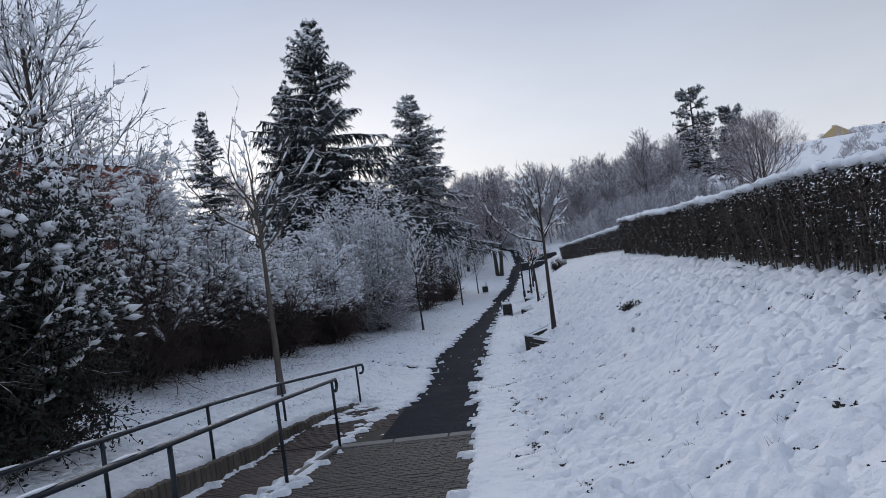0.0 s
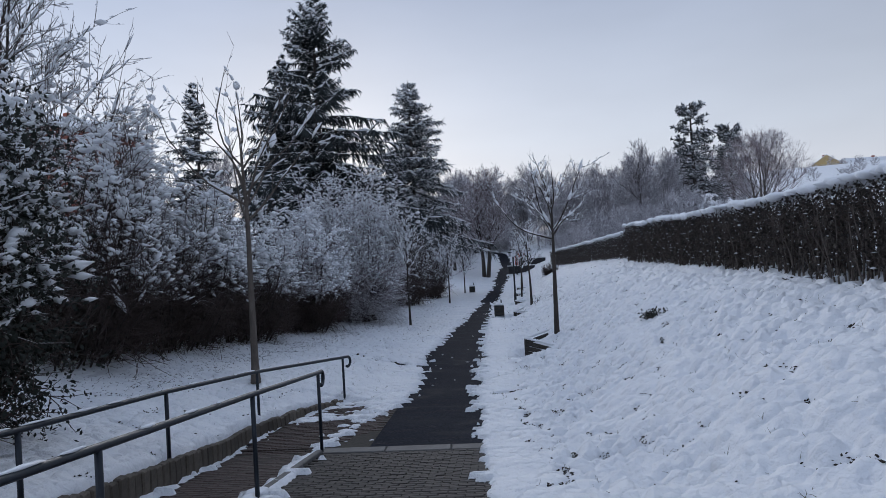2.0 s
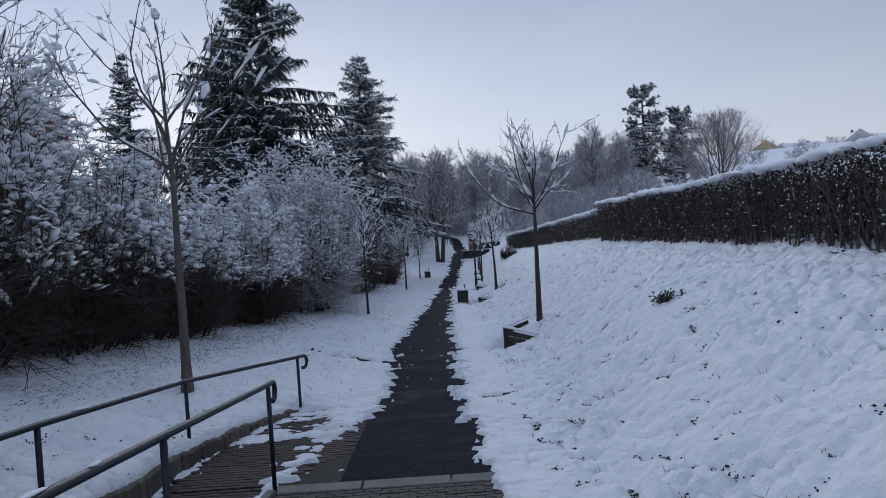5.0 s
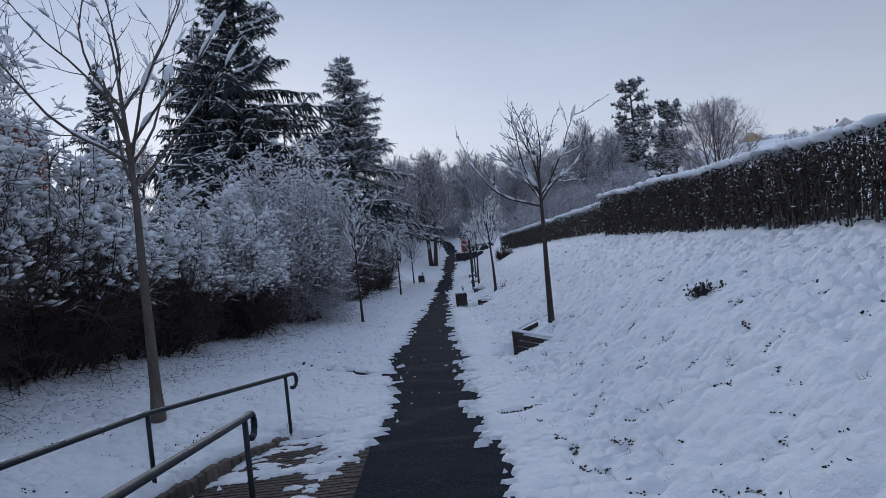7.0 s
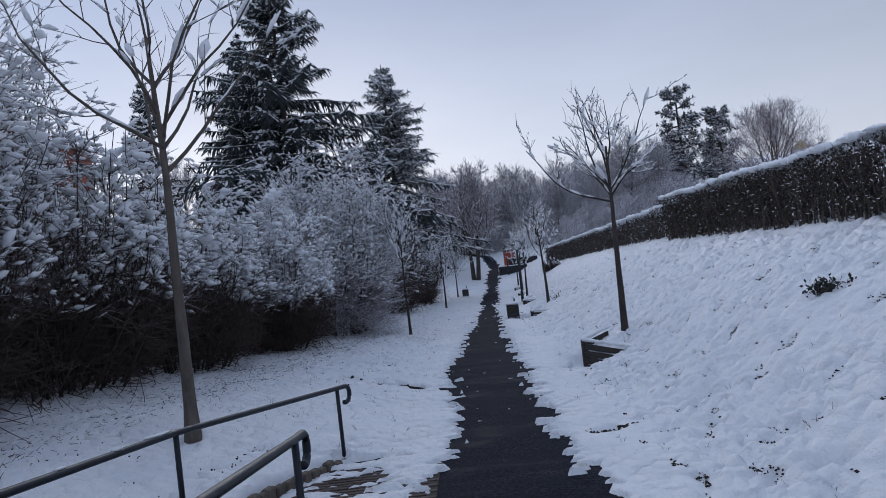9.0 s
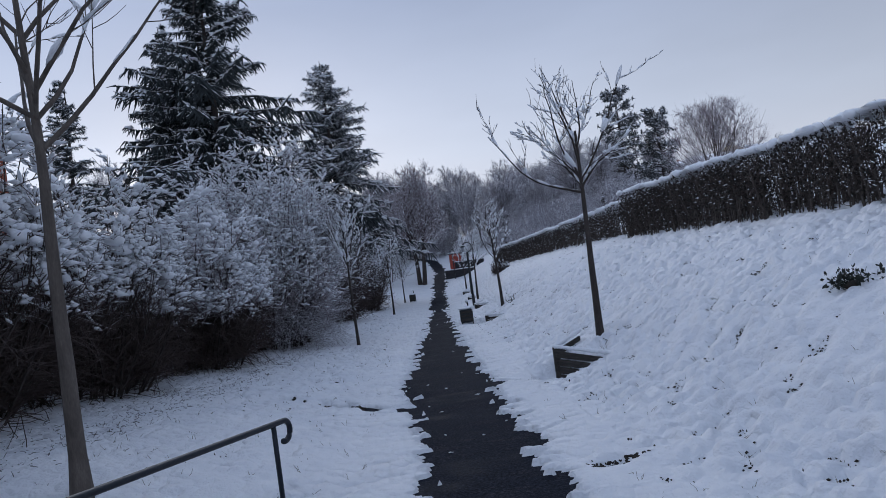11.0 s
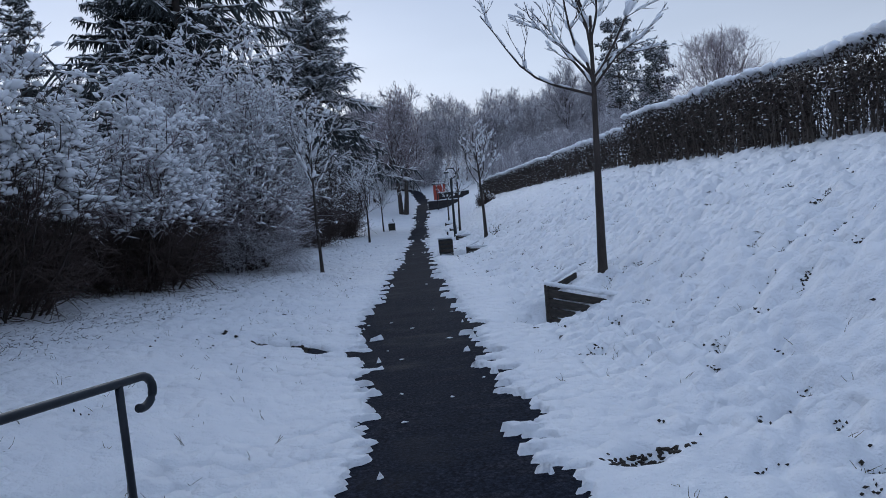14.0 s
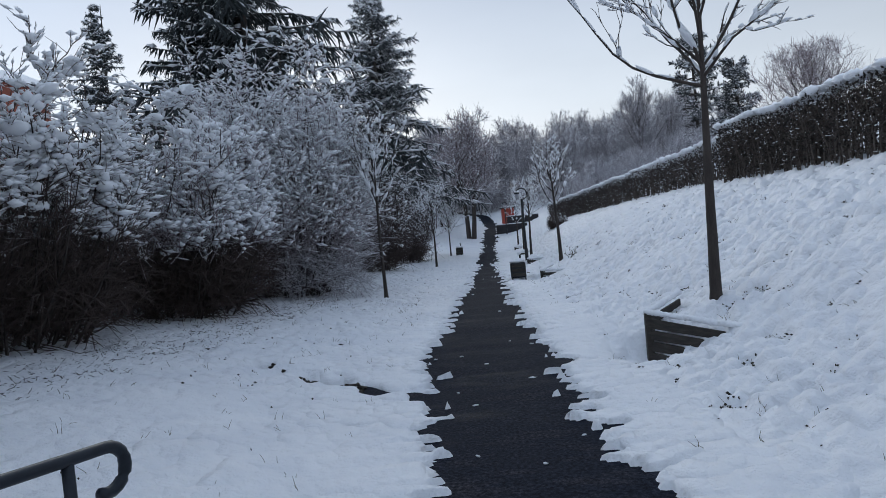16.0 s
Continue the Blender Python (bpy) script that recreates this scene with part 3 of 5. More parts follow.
# ---- planters of weathered boards ----
def planter(corner, arm, back, post_h, label):
    """Two board walls meeting at a post, let into the slope, with snow on top."""
    ob = thing("planter", corner, label, "planter", "timber planters along the path")
    cx, cy, cz = corner
    part("corner_post", box(0.09, 0.09, post_h, 0.008, (0, 0, post_h / 2 - 0.06)), TIMBER, ob)
    for ends, rows in ((arm, 4), (back, 4)):
        dx, dy, rise = ends
        ln = math.hypot(dx, dy)
        turn = Matrix.Rotation(math.atan2(dy, dx), 4, "Z")
        for r in range(rows):
            h = (post_h - 0.1) / rows
            z0 = h * (r + 0.5) - 0.02
            bm = box(ln, 0.035, h * 0.86, 0.006, (ln * 0.5 + 0.03, 0, 0), None)
            for v in bm.verts:
                f = v.co.x / ln
                v.co.z = z0 + v.co.z * (1 - 0.25 * f) + f * rise * (0.35 + 0.65 * (r + 1) / rows)
            bmesh.ops.transform(bm, matrix=turn, verts=bm.verts)
            part("board", bm, TIMBER, ob)
        n = int(ln / 0.05)
        f = np.linspace(0.02, 1.0, n)
        C = np.stack([dx * f, dy * f, post_h - 0.075 + rise * f + 0.03], 1)
        stuff(part("snow_cap", lumps(C, np.tile([[dx, dy, rise]], (n, 1)), np.full(n, 0.07), np.full(n, 0.055), np.full(n, 0.04)), SNOW_PAD, ob, "fresh snow"))
    return ob


planter((0.74, 23.3, -2.10), (0.84, -1.15, -0.10), (0.75, 1.0, 0.10), 0.73, "weathered board planter let into the slope, capped with snow")
for px, py in PLANTERS[1:]:
    s = 0.9
    pz = float(land(np.array(px), np.array(py)))
    planter((px, py, pz - 0.02), (0.75 * s, -0.95 * s, 0.03), (0.5, 0.9, 0.1), 0.52, "weathered board planter let into the slope, capped with snow")


# ---- litter bin, lamp posts ----
def litter_bin(x, y, label, green=False):
    z = float(land(np.array(x), np.array(y))) + 0.03
    ob = thing("litter_bin", (x, y, z), label, "litter bin")
    mat = GREEN_METAL if green else DARK_METAL
    bm = box(0.5, 0.42, 0.5, 0.03, (0, 0, 0.31))
    part("body", bm, mat, ob)
    for px in (-0.22, 0.22):
        for py in (-0.18, 0.18):
            part("leg", box(0.04, 0.04, 0.14, 0.004, (px, py, 0.04)), mat, ob)
    for k in range(3):
        part("slat", box(0.46, 0.02, 0.10, 0.004, (0, -0.222, 0.16 + 0.15 * k)), TIMBER, ob)
    part("post", box(0.06, 0.06, 0.85, 0.006, (0.12, 0.24, 0.40)), mat, ob)
    part("snow_cap", lumps(np.array([[0, 0, 0.60], [0.1, 0.05, 0.62], [0.12, 0.24, 0.86]]), np.array([[1.0, 0, 0]] * 3), np.array([0.26, 0.16, 0.09]), np.array([0.22, 0.15, 0.08]), np.array([0.07, 0.06, 0.06])), SNOW_PAD, ob, "fresh snow")
    return ob


litter_bin(0.08, 36.6, "dark square litter bin with slats, capped with snow")
litter_bin(-2.0, 61, "dark green litter bin beside the far path", True)


def street_lamp(x, y, h, label):
    z = float(land(np.array(x), np.array(y)))
    ob = thing("street_lamp", (x, y, z), label, "street lamp", "path lamps")
    part("pole", pipe([(0, 0, -0.1), (0, 0, h * 0.5), (0, 0, h)], 0.055, 10), DARK_METAL, ob)
    part("collar", pipe([(0, 0, 0), (0, 0, 0.6)], 0.08, 10), DARK_METAL, ob)
    ring = [(0.26 * math.sin(a), 0, h + 0.24 - 0.26 * math.cos(a)) for a in np.linspace(0, 5.4, 18)]
    part("hoop", pipe(ring, 0.022, 8), DARK_METAL, ob)
    hx = -0.2
    part("lantern", pipe([(hx, 0, h + 0.02), (hx, 0, h + 0.12), (hx, 0, h + 0.26)], 0.08, 12), FROST_PANE, ob)
    part("hood", lumps(np.array([[hx, 0, h + 0.29]]), np.array([[1.0, 0, 0]]), np.array([0.14]), np.array([0.14]), np.array([0.05]), True, np.random.default_rng(1), 0.02), DARK_METAL, ob)
    part("snow_cap", lumps(np.array([[hx, 0, h + 0.345]]), np.array([[1.0, 0, 0]]), np.array([0.11]), np.array([0.11]), np.array([0.035])), SNOW_PAD, ob)


street_lamp(1.2, 45, 2.9, "dark slim lamp post beside the path")
street_lamp(2.6, 78, 2.6, "dark slim lamp post at the far bend")


# ---- trees ----
YOUNG = "young trees along the path"


def bare_tree(x, y, height, fork, limbs, spread_deg, trunk_r, label, seed, twigs=(6, 4), z=None, pads=0.55, pad_w=0.028, bark=None, group="", lean=(0, 0), name="tree", snow_r=1.0, twig_r=0.006, up=0.10, special=()):
    """A leafless tree: trunk, limbs, branches and twigs with snow along them."""
    rng = np.random.default_rng(seed)
    z = float(land(np.array(x), np.array(y))) if z is None else z
    ob = thing(name, (x, y, z), label, "tree", group)
    bark = bark or BARK
    top = np.array([[lean[0], lean[1], 0.0]])
    trunk = grow(np.array([[0, 0, -0.15]]), np.array([[lean[0] * 0.2, lean[1] * 0.2, 1.0]]), np.array([height * 0.78]), 12, 0.012, 0.03, rng)
    V, T = tubes(trunk, [trunk_r], [trunk_r * 0.28], 10)
    flare = np.exp(-np.clip(V[:, 2] + 0.1, 0, None) * 7) * 0.35
    V[:, :2] *= (1 + flare)[:, None]
    part("trunk", (V, T), bark, ob)
    f0 = fork / (height * 0.78)
    P, D, t, _ = spawn(trunk, limbs, f0, 0.98, spread_deg * 0.75, spread_deg * 1.2, rng)
    order = np.argsort(t)
    P, D, t = P[order], D[order], t[order]
    az = np.arange(limbs) * 2.4 + rng.uniform(0, 0.6, limbs)
    tilt = np.radians(rng.uniform(spread_deg * 0.8, spread_deg * 1.15, limbs) * (1.05 - 0.45 * (t - f0) / max(1e-3, 1 - f0)))
    D = np.stack([np.sin(tilt) * np.cos(az), np.sin(tilt) * np.sin(az), np.cos(tilt)], 1)
    L = height * 0.46 * (1.05 - 0.55 * (t - f0) / max(1e-3, 1 - f0)) * rng.uniform(0.8, 1.15, limbs)
    for k, (az1, tilt1, long) in enumerate(special):
        a, b = radians(az1), radians(tilt1)
        D[k], L[k] = (math.sin(b) * math.cos(a), math.sin(b) * math.sin(a), math.cos(b)), long
    l1 = grow(P, D, L, 7, 0.13, up, rng)
    r1 = trunk_r * (0.46 - 0.2 * t)
    if group == YOUNG:
        for k in range(limbs):
            part("limb", tubes(l1[k:k + 1], r1[k:k + 1], r1[k:k + 1] * 0.22, 6), bark, ob)
    else:
        stuff(part("limbwork", tubes(l1, r1, r1 * 0.22, 5), bark, ob))
    P, D, t2, par = spawn(l1, twigs[0], 0.2, 0.98, 25, 55, rng)
    L2 = L[par] * rng.uniform(0.28, 0.5, len(P)) * (1.1 - 0.5 * t2)
    l2 = grow(P, D, L2, 4, 0.13, up, rng)
    r2 = np.maximum(r1[par] * 0.38 * (1 - 0.5 * t2), twig_r)
    P, D, t3, par = spawn(l2, twigs[1], 0.2, 1.0, 25, 60, rng)
    l3 = grow(P, D, L2[par] * rng.uniform(0.3, 0.6, len(P)), 3, 0.15, up, rng)
    stuff(part("branchwork", tubes(l2, r2, r2 * 0.35, 4), bark, ob))
    stuff(part("twigwork", tubes(l3, np.full(len(P), twig_r), np.full(len(P), twig_r * 0.5), 3), TWIG if pads < 0.9 else TWIG_FROST_HAZE, ob))
    snow = [snow_on(l1, pads, pad_w * 1.3 * snow_r, pad_w * 0.8 * snow_r, trunk_r * 0.15, True, rng, 0.93), snow_on(l2, pads * 0.9, pad_w * snow_r, pad_w * 0.7 * snow_r, twig_r, True, rng, 0.93), snow_on(l3, pads * 0.7, pad_w * 0.6 * snow_r, pad_w * 0.45 * snow_r, twig_r, False, rng, 0.9)]
    stuff(part("limb_snow", join(snow), SNOW_PAD, ob, "snow lying on the limbs"))
    return ob


bare_tree(-5.42, 17.0, 6.9, 3.5, 12, 56, 0.088, "young bare tree with snow pads on its limbs beside the handrail", 11, (4, 2), -1.15, 0.3, 0.036, None, YOUNG, up=0.10)
bare_tree(1.70, 23.35, 5.6, 3.0, 12, 38, 0.085, "young bare tree with snow-laden limbs in a timber planter", 24, (5, 3), -1.42, 0.8, 0.028, BARK_DARK, YOUNG, up=0.11, special=((178, 72, 2.3), (20, 50, 1.1), (300, 62, 1.5), (120, 48, 1.8)))
bare_tree(1.85, 38.6, 4.6, 2.1, 12, 44, 0.075, "young bare tree with snowy limbs behind a planter", 31, (5, 4), None, 0.8, 0.032, BARK_DARK, YOUNG)
bare_tree(1.75, 48.3, 4.4, 1.9, 12, 44, 0.07, "young bare tree with frosted crown on the slope foot", 32, (5, 4), None, 0.9, 0.032, BARK_DARK, YOUNG)
bare_tree(2.2, 57.0, 4.4, 1.8, 12, 44, 0.07, "young bare tree with frosted crown on the slope foot", 33, (5, 4), None, 0.9, 0.032, BARK_DARK, YOUNG)
bare_tree(2.6, 66.0, 4.4, 1.8, 12, 44, 0.07, "young bare tree with frosted crown on the slope foot", 34, (5, 4), None, 0.9, 0.032, BARK_DARK, YOUNG)
bare_tree(-3.9, 32.1, 5.2, 2.2, 16, 23, 0.055, "slim young bare tree with snowy upright limbs on the verge", 41, (5, 4), None, 0.8, 0.032, BARK_DARK, YOUNG)
bare_tree(-3.1, 47.0, 4.6, 1.6, 14, 38, 0.06, "slim young bare tree with frosted crown on the verge", 42, (5, 4), None, 0.9, 0.032, BARK_DARK, YOUNG)
bare_tree(-2.6, 60.0, 4.2, 1.6, 14, 36, 0.06, "slim young bare tree with frosted crown on the verge", 43, (5, 4), None, 0.9, 0.032, BARK_DARK, YOUNG)


def spruce(x, y, height, radius, label, seed, bare=0.12, droop=-0.10, count=150, mat=None, tops=1, hang=0.6, snow=0.5, z=None, gap=0.0):
    """A conifer: trunk, tiers of drooping boughs, hanging needle sprays, snow on the boughs."""
    rng = np.random.default_rng(seed)
    z = float(land(np.array(x), np.array(y))) if z is None else z
    ob = thing("spruce", (x, y, z), label, "conifer")
    trunk = grow(np.array([[0, 0, -0.2]]), np.array([[0.0, 0, 1.0]]), np.array([height + 0.2]), 16, 0.006, 0.05, rng)
    part("trunk", tubes(trunk, [height * 0.017], [0.02], 8), BARK_DARK, ob)
    f = np.sort(rng.uniform(bare, 0.985, count)) ** 0.9
    f = np.round(f * 34) / 34 * 0.6 + f * 0.4
    az = rng.uniform(0, 2 * np.pi, count)
    env = np.clip(1 - f, 0, 1) ** 0.72 * (0.8 + 0.2 * np.sin(f * 26 + az))
    L = np.maximum(radius * env * rng.uniform(0.75, 1.12, count), 0.25)
    tilt = np.interp(f, [0, 0.5, 0.85, 1], [-0.12, 0.05, 0.35, 0.9])
    D = np.stack([np.cos(az), np.sin(az), tilt], 1)
    P = np.stack([np.zeros(count), np.zeros(count), f * height], 1)
    b = grow(P, D, L, 6, 0.035, droop, rng)
    b[:, -2:, 2] += (L * 0.05)[:, None] * np.array([0.3, 1.0])
    stuff(part("boughwork", tubes(b, 0.012 * L + 0.01, np.full(count, 0.012), 4), BARK_DARK, ob))
    m = 44
    P, D, t, par = spawn(b, m, 0.12, 1.0, 45, 80, rng, 0.75)
    D = unit(D + np.array([0, 0, -hang]) * rng.uniform(0.3, 1.3, (len(P), 1)))
    ln = np.clip(L[par] * 0.27 * (1.15 - 0.6 * t), 0.25, 1.1) * rng.uniform(0.6, 1.2, len(P))
    s = grow(P, D, ln, 2, 0.1, -hang * 0.25, rng)
    stuff(part("needle_sprays", tubes(s, np.clip(ln * 0.10, 0.03, 0.07), np.full(len(P), 0.01), 3), mat or NEEDLE, ob))
    lines = s.copy()
    pads = snow_on(b, snow, 0.10 + height * 0.003, 0.05, 0.02, False, rng, 0.9)
    pad2 = snow_on(lines[rng.random(len(lines)) < snow * 0.6], 0.7, 0.06, 0.03, 0.04, False, rng, 0.75, 0.5)
    stuff(part("bough_snow", join([pads, pad2]), SNOW_PAD, ob, "snow lying on the boughs"))
    return ob


spruce(-10.9, 45, 20.0, 9.6, "tall dark spruce with drooping snow-dusted boughs", 61, 0.10, -0.06, 280, None, 1, 0.9, 1.2)
spruce(-13.6, 46.5, 16.5, 6.0, "dark spruce standing close beside the tall one", 64, 0.10, -0.06, 170, None, 1, 0.9, 0.7)
spruce(-6.3, 58, 17.8, 8.8, "spruce with frosted boughs behind the bushes", 62, 0.13, -0.07, 250, NEEDLE_PALE, 1, 0.6, 1.0)
spruce(-27, 62.5, 17.5, 5.6, "small dark conical spruce behind the bushes", 63, 0.05, -0.05, 210, NEEDLE, 1, 0.5, 0.6)


def pine(x, y, height, label, seed, crown=0.14, wide=5.0, count=76):
    """A pine with a bare lower trunk and clumped boughs."""
    rng = np.random.default_rng(seed)
    z = float(land(np.array(x), np.array(y)))
    ob = thing("pine", (x, y, z), label, "conifer")
    trunk = grow(np.array([[0, 0, -0.3]]), np.array([[0.01, 0, 1.0]]), np.array([height]), 10, 0.02, 0.05, rng)
    part("trunk", tubes(trunk, [0.32], [0.06], 8), BARK_DARK, ob)
    f = rng.uniform(crown, 1.0, count)
    az = rng.uniform(0, 6.28, count)
    L = wide * (1.15 - 0.75 * (f - crown) / (1 - crown)) * rng.uniform(0.55, 1.0, count)
    b = grow(np.stack([0 * f, 0 * f, f * height * 0.97], 1), np.stack([np.cos(az), np.sin(az), 0.15 + 0 * f], 1), L, 5, 0.1, 0.03, rng)
    stuff(part("boughwork", tubes(b, 0.03 * L, np.full(count, 0.02), 5), BARK_DARK, ob))
    P, D, t, par = spawn(b, 12, 0.35, 1.0, 30, 80, rng, 0.4)
    s = grow(P, D, rng.uniform(0.4, 0.9, len(P)), 2, 0.15, 0.1, rng)
    P2, D2, t2, _ = spawn(s, 9, 0.1, 1.0, 30, 80, rng)
    q = grow(P2, D2, rng.uniform(0.2, 0.45, len(P2)), 1, 0.1, 0.1, rng)
    stuff(part("needle_sprays", tubes(q, np.full(len(q), 0.085), np.full(len(q), 0.015), 3), NEEDLE_PALE, ob))
    stuff(part("bough_snow", snow_on(s, 0.6, 0.16, 0.07, 0.05, False, rng, 0.9), SNOW_PAD, ob, "snow lying on the boughs"))
    return ob


pine(28.8, 98, 16.2, "tall pine with a flat snow-dusted crown above the hedge", 71)
pine(34.5, 99, 11.5, "shorter pine beside the tall pine", 72, 0.08, 3.8, 60)


# ---- shrubs ----
def shrub(x, y, height, rx, ry, label, seed, stems=70, snow=0.7, pad=0.075, shape=0.8, mat_low=None, name="bush", dense=(9, 8), z=None, leafy=0, high_snow=0.22, mat_up=None, lace=False):
    """A thicket: arching stems, branches and twigs, snow heaped on the upper outer twigs."""
    rng = np.random.default_rng(seed)
    z = float(land(np.array(x), np.array(y))) if z is None else z
    ob = thing(name, (x, y, z), label, "bush")
    az = rng.uniform(0, 2 * np.pi, stems)
    rr = np.sqrt(rng.uniform(0, 1, stems))
    base = np.stack([np.cos(az) * rr * rx * 0.55, np.sin(az) * rr * ry * 0.55, np.full(stems, -0.15)], 1)
    out = np.stack([np.cos(az) * rr * rx / max(rx, ry), np.sin(az) * rr * ry / max(rx, ry), np.full(stems, 1.0)], 1)
    L = height * (1.08 - 0.42 * rr ** 2) * rng.uniform(0.75, 1.1, stems)
    def held(nodes, reach):
        q = np.sqrt((nodes[..., 0] / rx) ** 2 + (nodes[..., 1] / ry) ** 2) / reach
        nodes[..., :2] /= ((1 + q ** 4) ** 0.25)[..., None]
        return nodes
    l1 = held(grow(base, out * np.array([0.75, 0.75, 1]), L, 8, 0.10, -0.035, rng), 0.95)
    stuff(part("stemwork", tubes(l1, np.full(stems, 0.022), np.full(stems, 0.007), 4), BARK_DARK, ob))
    P, D, t, par = spawn(l1, dense[0], 0.03, 1.0, 30, 75, rng)
    D = unit(D + 0.35 * unit(P * np.array([1 / rx, 1 / ry, 0])))
    L2 = height * 0.27 * rng.uniform(0.6, 1.2, len(P)) * (1.05 - 0.35 * t)
    l2 = held(grow(P, D, L2, 4, 0.16, -0.02, rng), 1.15)
    P3, D3, t3, par3 = spawn(l2, dense[1], 0.1, 1.0, 25, 70, rng)
    l3 = grow(P3, D3, L2[par3] * rng.uniform(0.3, 0.6, len(P3)), 2, 0.2, 0.02, rng)
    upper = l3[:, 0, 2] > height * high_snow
    tw = 0.0075 if height > 3 else 0.006
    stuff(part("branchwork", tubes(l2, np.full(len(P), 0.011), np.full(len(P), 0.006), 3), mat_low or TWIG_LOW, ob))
    stuff(part("twigwork", tubes(l3[upper], np.full(upper.sum(), tw), np.full(upper.sum(), tw * 0.5), 3), mat_up or TWIG, ob))
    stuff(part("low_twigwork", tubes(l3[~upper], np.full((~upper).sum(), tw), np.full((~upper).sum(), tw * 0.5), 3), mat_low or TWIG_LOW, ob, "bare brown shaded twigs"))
    def outer(lines):
        c = lines[:, lines.shape[1] // 2]
        q = (c[:, 0] / rx) ** 2 + (c[:, 1] / ry) ** 2 + (np.clip(c[:, 2], 0, None) / height) ** 2
        w = np.clip((q - 0.2) * 1.8, 0.25, 1) * smooth(high_snow * height * 0.8, (high_snow + 0.36) * height, c[:, 2])
        heap = vnoise(c[:, 0] * 1.5 + c[:, 2] * 1.1 + seed, c[:, 1] * 1.5 - c[:, 2] * 1.3, seed)
        return lines[rng.random(len(lines)) < w * (1.0 if lace else 0.24 + 1.3 * smooth(0.36, 0.56, heap))]
    if lace:
        pads = [snow_on(outer(l3), snow, 0.036, 0.025, tw * 0.5, False, rng, 0.97, 0.5, 5, 0.7), snow_on(outer(l2), snow, pad * 0.55, pad * 0.36, 0.008, False, rng, 0.95, 0.62, 5, 0.5)]
    else:
        pads = [snow_on(outer(l3), snow, pad * 0.50, pad * 0.34, 0.0, False, rng, 0.95, 0.6, 3.0, 0.4), snow_on(outer(l2), snow, pad * 0.95, pad * 0.48, 0.0, True, rng, 0.97, 0.7, 2.6, 0.5)]
    stuff(part("twig_snow", join(pads), SNOW_PAD, ob, "snow heaped on the outer twigs"))
    P4, D4, _, _ = spawn(l1, 16, 0.02, 0.42, 35, 85, rng)
    fill = held(grow(P4, D4, rng.uniform(0.45, 1.1, len(P4)), 3, 0.2, 0.0, rng), 1.12)
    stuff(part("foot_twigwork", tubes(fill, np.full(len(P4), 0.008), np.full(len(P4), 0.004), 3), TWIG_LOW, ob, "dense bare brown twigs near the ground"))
    if leafy:
        C = l3[rng.integers(0, len(l3), leafy), rng.integers(0, 3, leafy)] + rng.normal(0, 0.05, (leafy, 3))
        stuff(part("foliage", leaves(C, 0.075, rng), LEAF_DARK, ob, "dark evergreen leaves"))
    return ob


ROW = "thicket of bare bushes heaped with snow beside the verge"
shrub(-9.6, 16.0, 5.0, 2.7, 2.7, ROW, 81, 100, 0.72, 0.09, high_snow=0.26)
shrub(-9.2, 19.6, 4.6, 2.7, 2.8, ROW, 82, 110, 0.78, 0.09, high_snow=0.26)
shrub(-8.8, 23.6, 4.0, 2.6, 2.8, ROW, 83, 110, 0.9, 0.09, high_snow=0.34)
shrub(-6.9, 33.2, 6.4, 2.6, 3.0, "tall rounded bush of fine twigs white with snow", 84, 150, 1.0, 0.075, dense=(11, 9), high_snow=0.16, mat_up=TWIG_WHITE, mat_low=TWIG_FROST_HAZE, lace=True)
shrub(-8.1, 28.2, 4.2, 2.7, 2.9, "rounded bush heaped with drooping shelves of snow", 85, 130, 1.0, 0.095, high_snow=0.30, mat_up=TWIG_WHITE, dense=(10, 7))
shrub(-7.4, 38.0, 4.4, 2.5, 3.0, "brownish thicket with frosted upper twigs under the spruces", 86, 100, 0.9, 0.06, mat_up=TWIG_WHITE, lace=True)
shrub(-12.8, 21, 7.8, 3.2, 4.0, ROW, 87, 90, 0.7, 0.085, dense=(7, 7))
shrub(-13.4, 29, 5.6, 3.2, 4.0, "grey frosted thicket of fine bare twigs", 88, 90, 0.9, 0.08, dense=(8, 7), mat_up=TWIG_WHITE, lace=True)
shrub(-6.0, 44.0, 4.4, 2.2, 3.2, "brownish bare thicket under the spruces", 89, 70, 0.35, 0.05)
shrub(-5.2, 52.0, 4.2, 2.0, 3.4, "brownish bare thicket under the spruces", 90, 70, 0.35, 0.05)
shrub(-6.8, 9.4, 4.4, 1.65, 2.0, "dense dark evergreen shrub with heaped snow beside the handrail", 91, 100, 0.85, 0.11, 0.8, None, "evergreen_shrub", (8, 7), None, 80000, 0.26)
shrub(4.6, 58.0, 1.1, 0.7, 0.9, "small bare snowy bush at the hedge foot", 92, 24, 0.8, 0.05, dense=(6, 4))
bare_tree(-11.2, 17.5, 11.5, 1.5, 22, 34, 0.13, "tall many-limbed bare tree with snowy twigs behind the bushes", 95, (8, 6), None, 0.8, 0.035, BARK_DARK, "", (0, 0), "tree", 1.0, 0.008)
bare_tree(-12.6, 13.5, 11.0, 1.5, 20, 34, 0.13, "tall many-limbed bare tree with snowy twigs behind the bushes", 96, (8, 6), None, 0.8, 0.035, BARK_DARK, "", (0, 0), "tree", 1.0, 0.008)


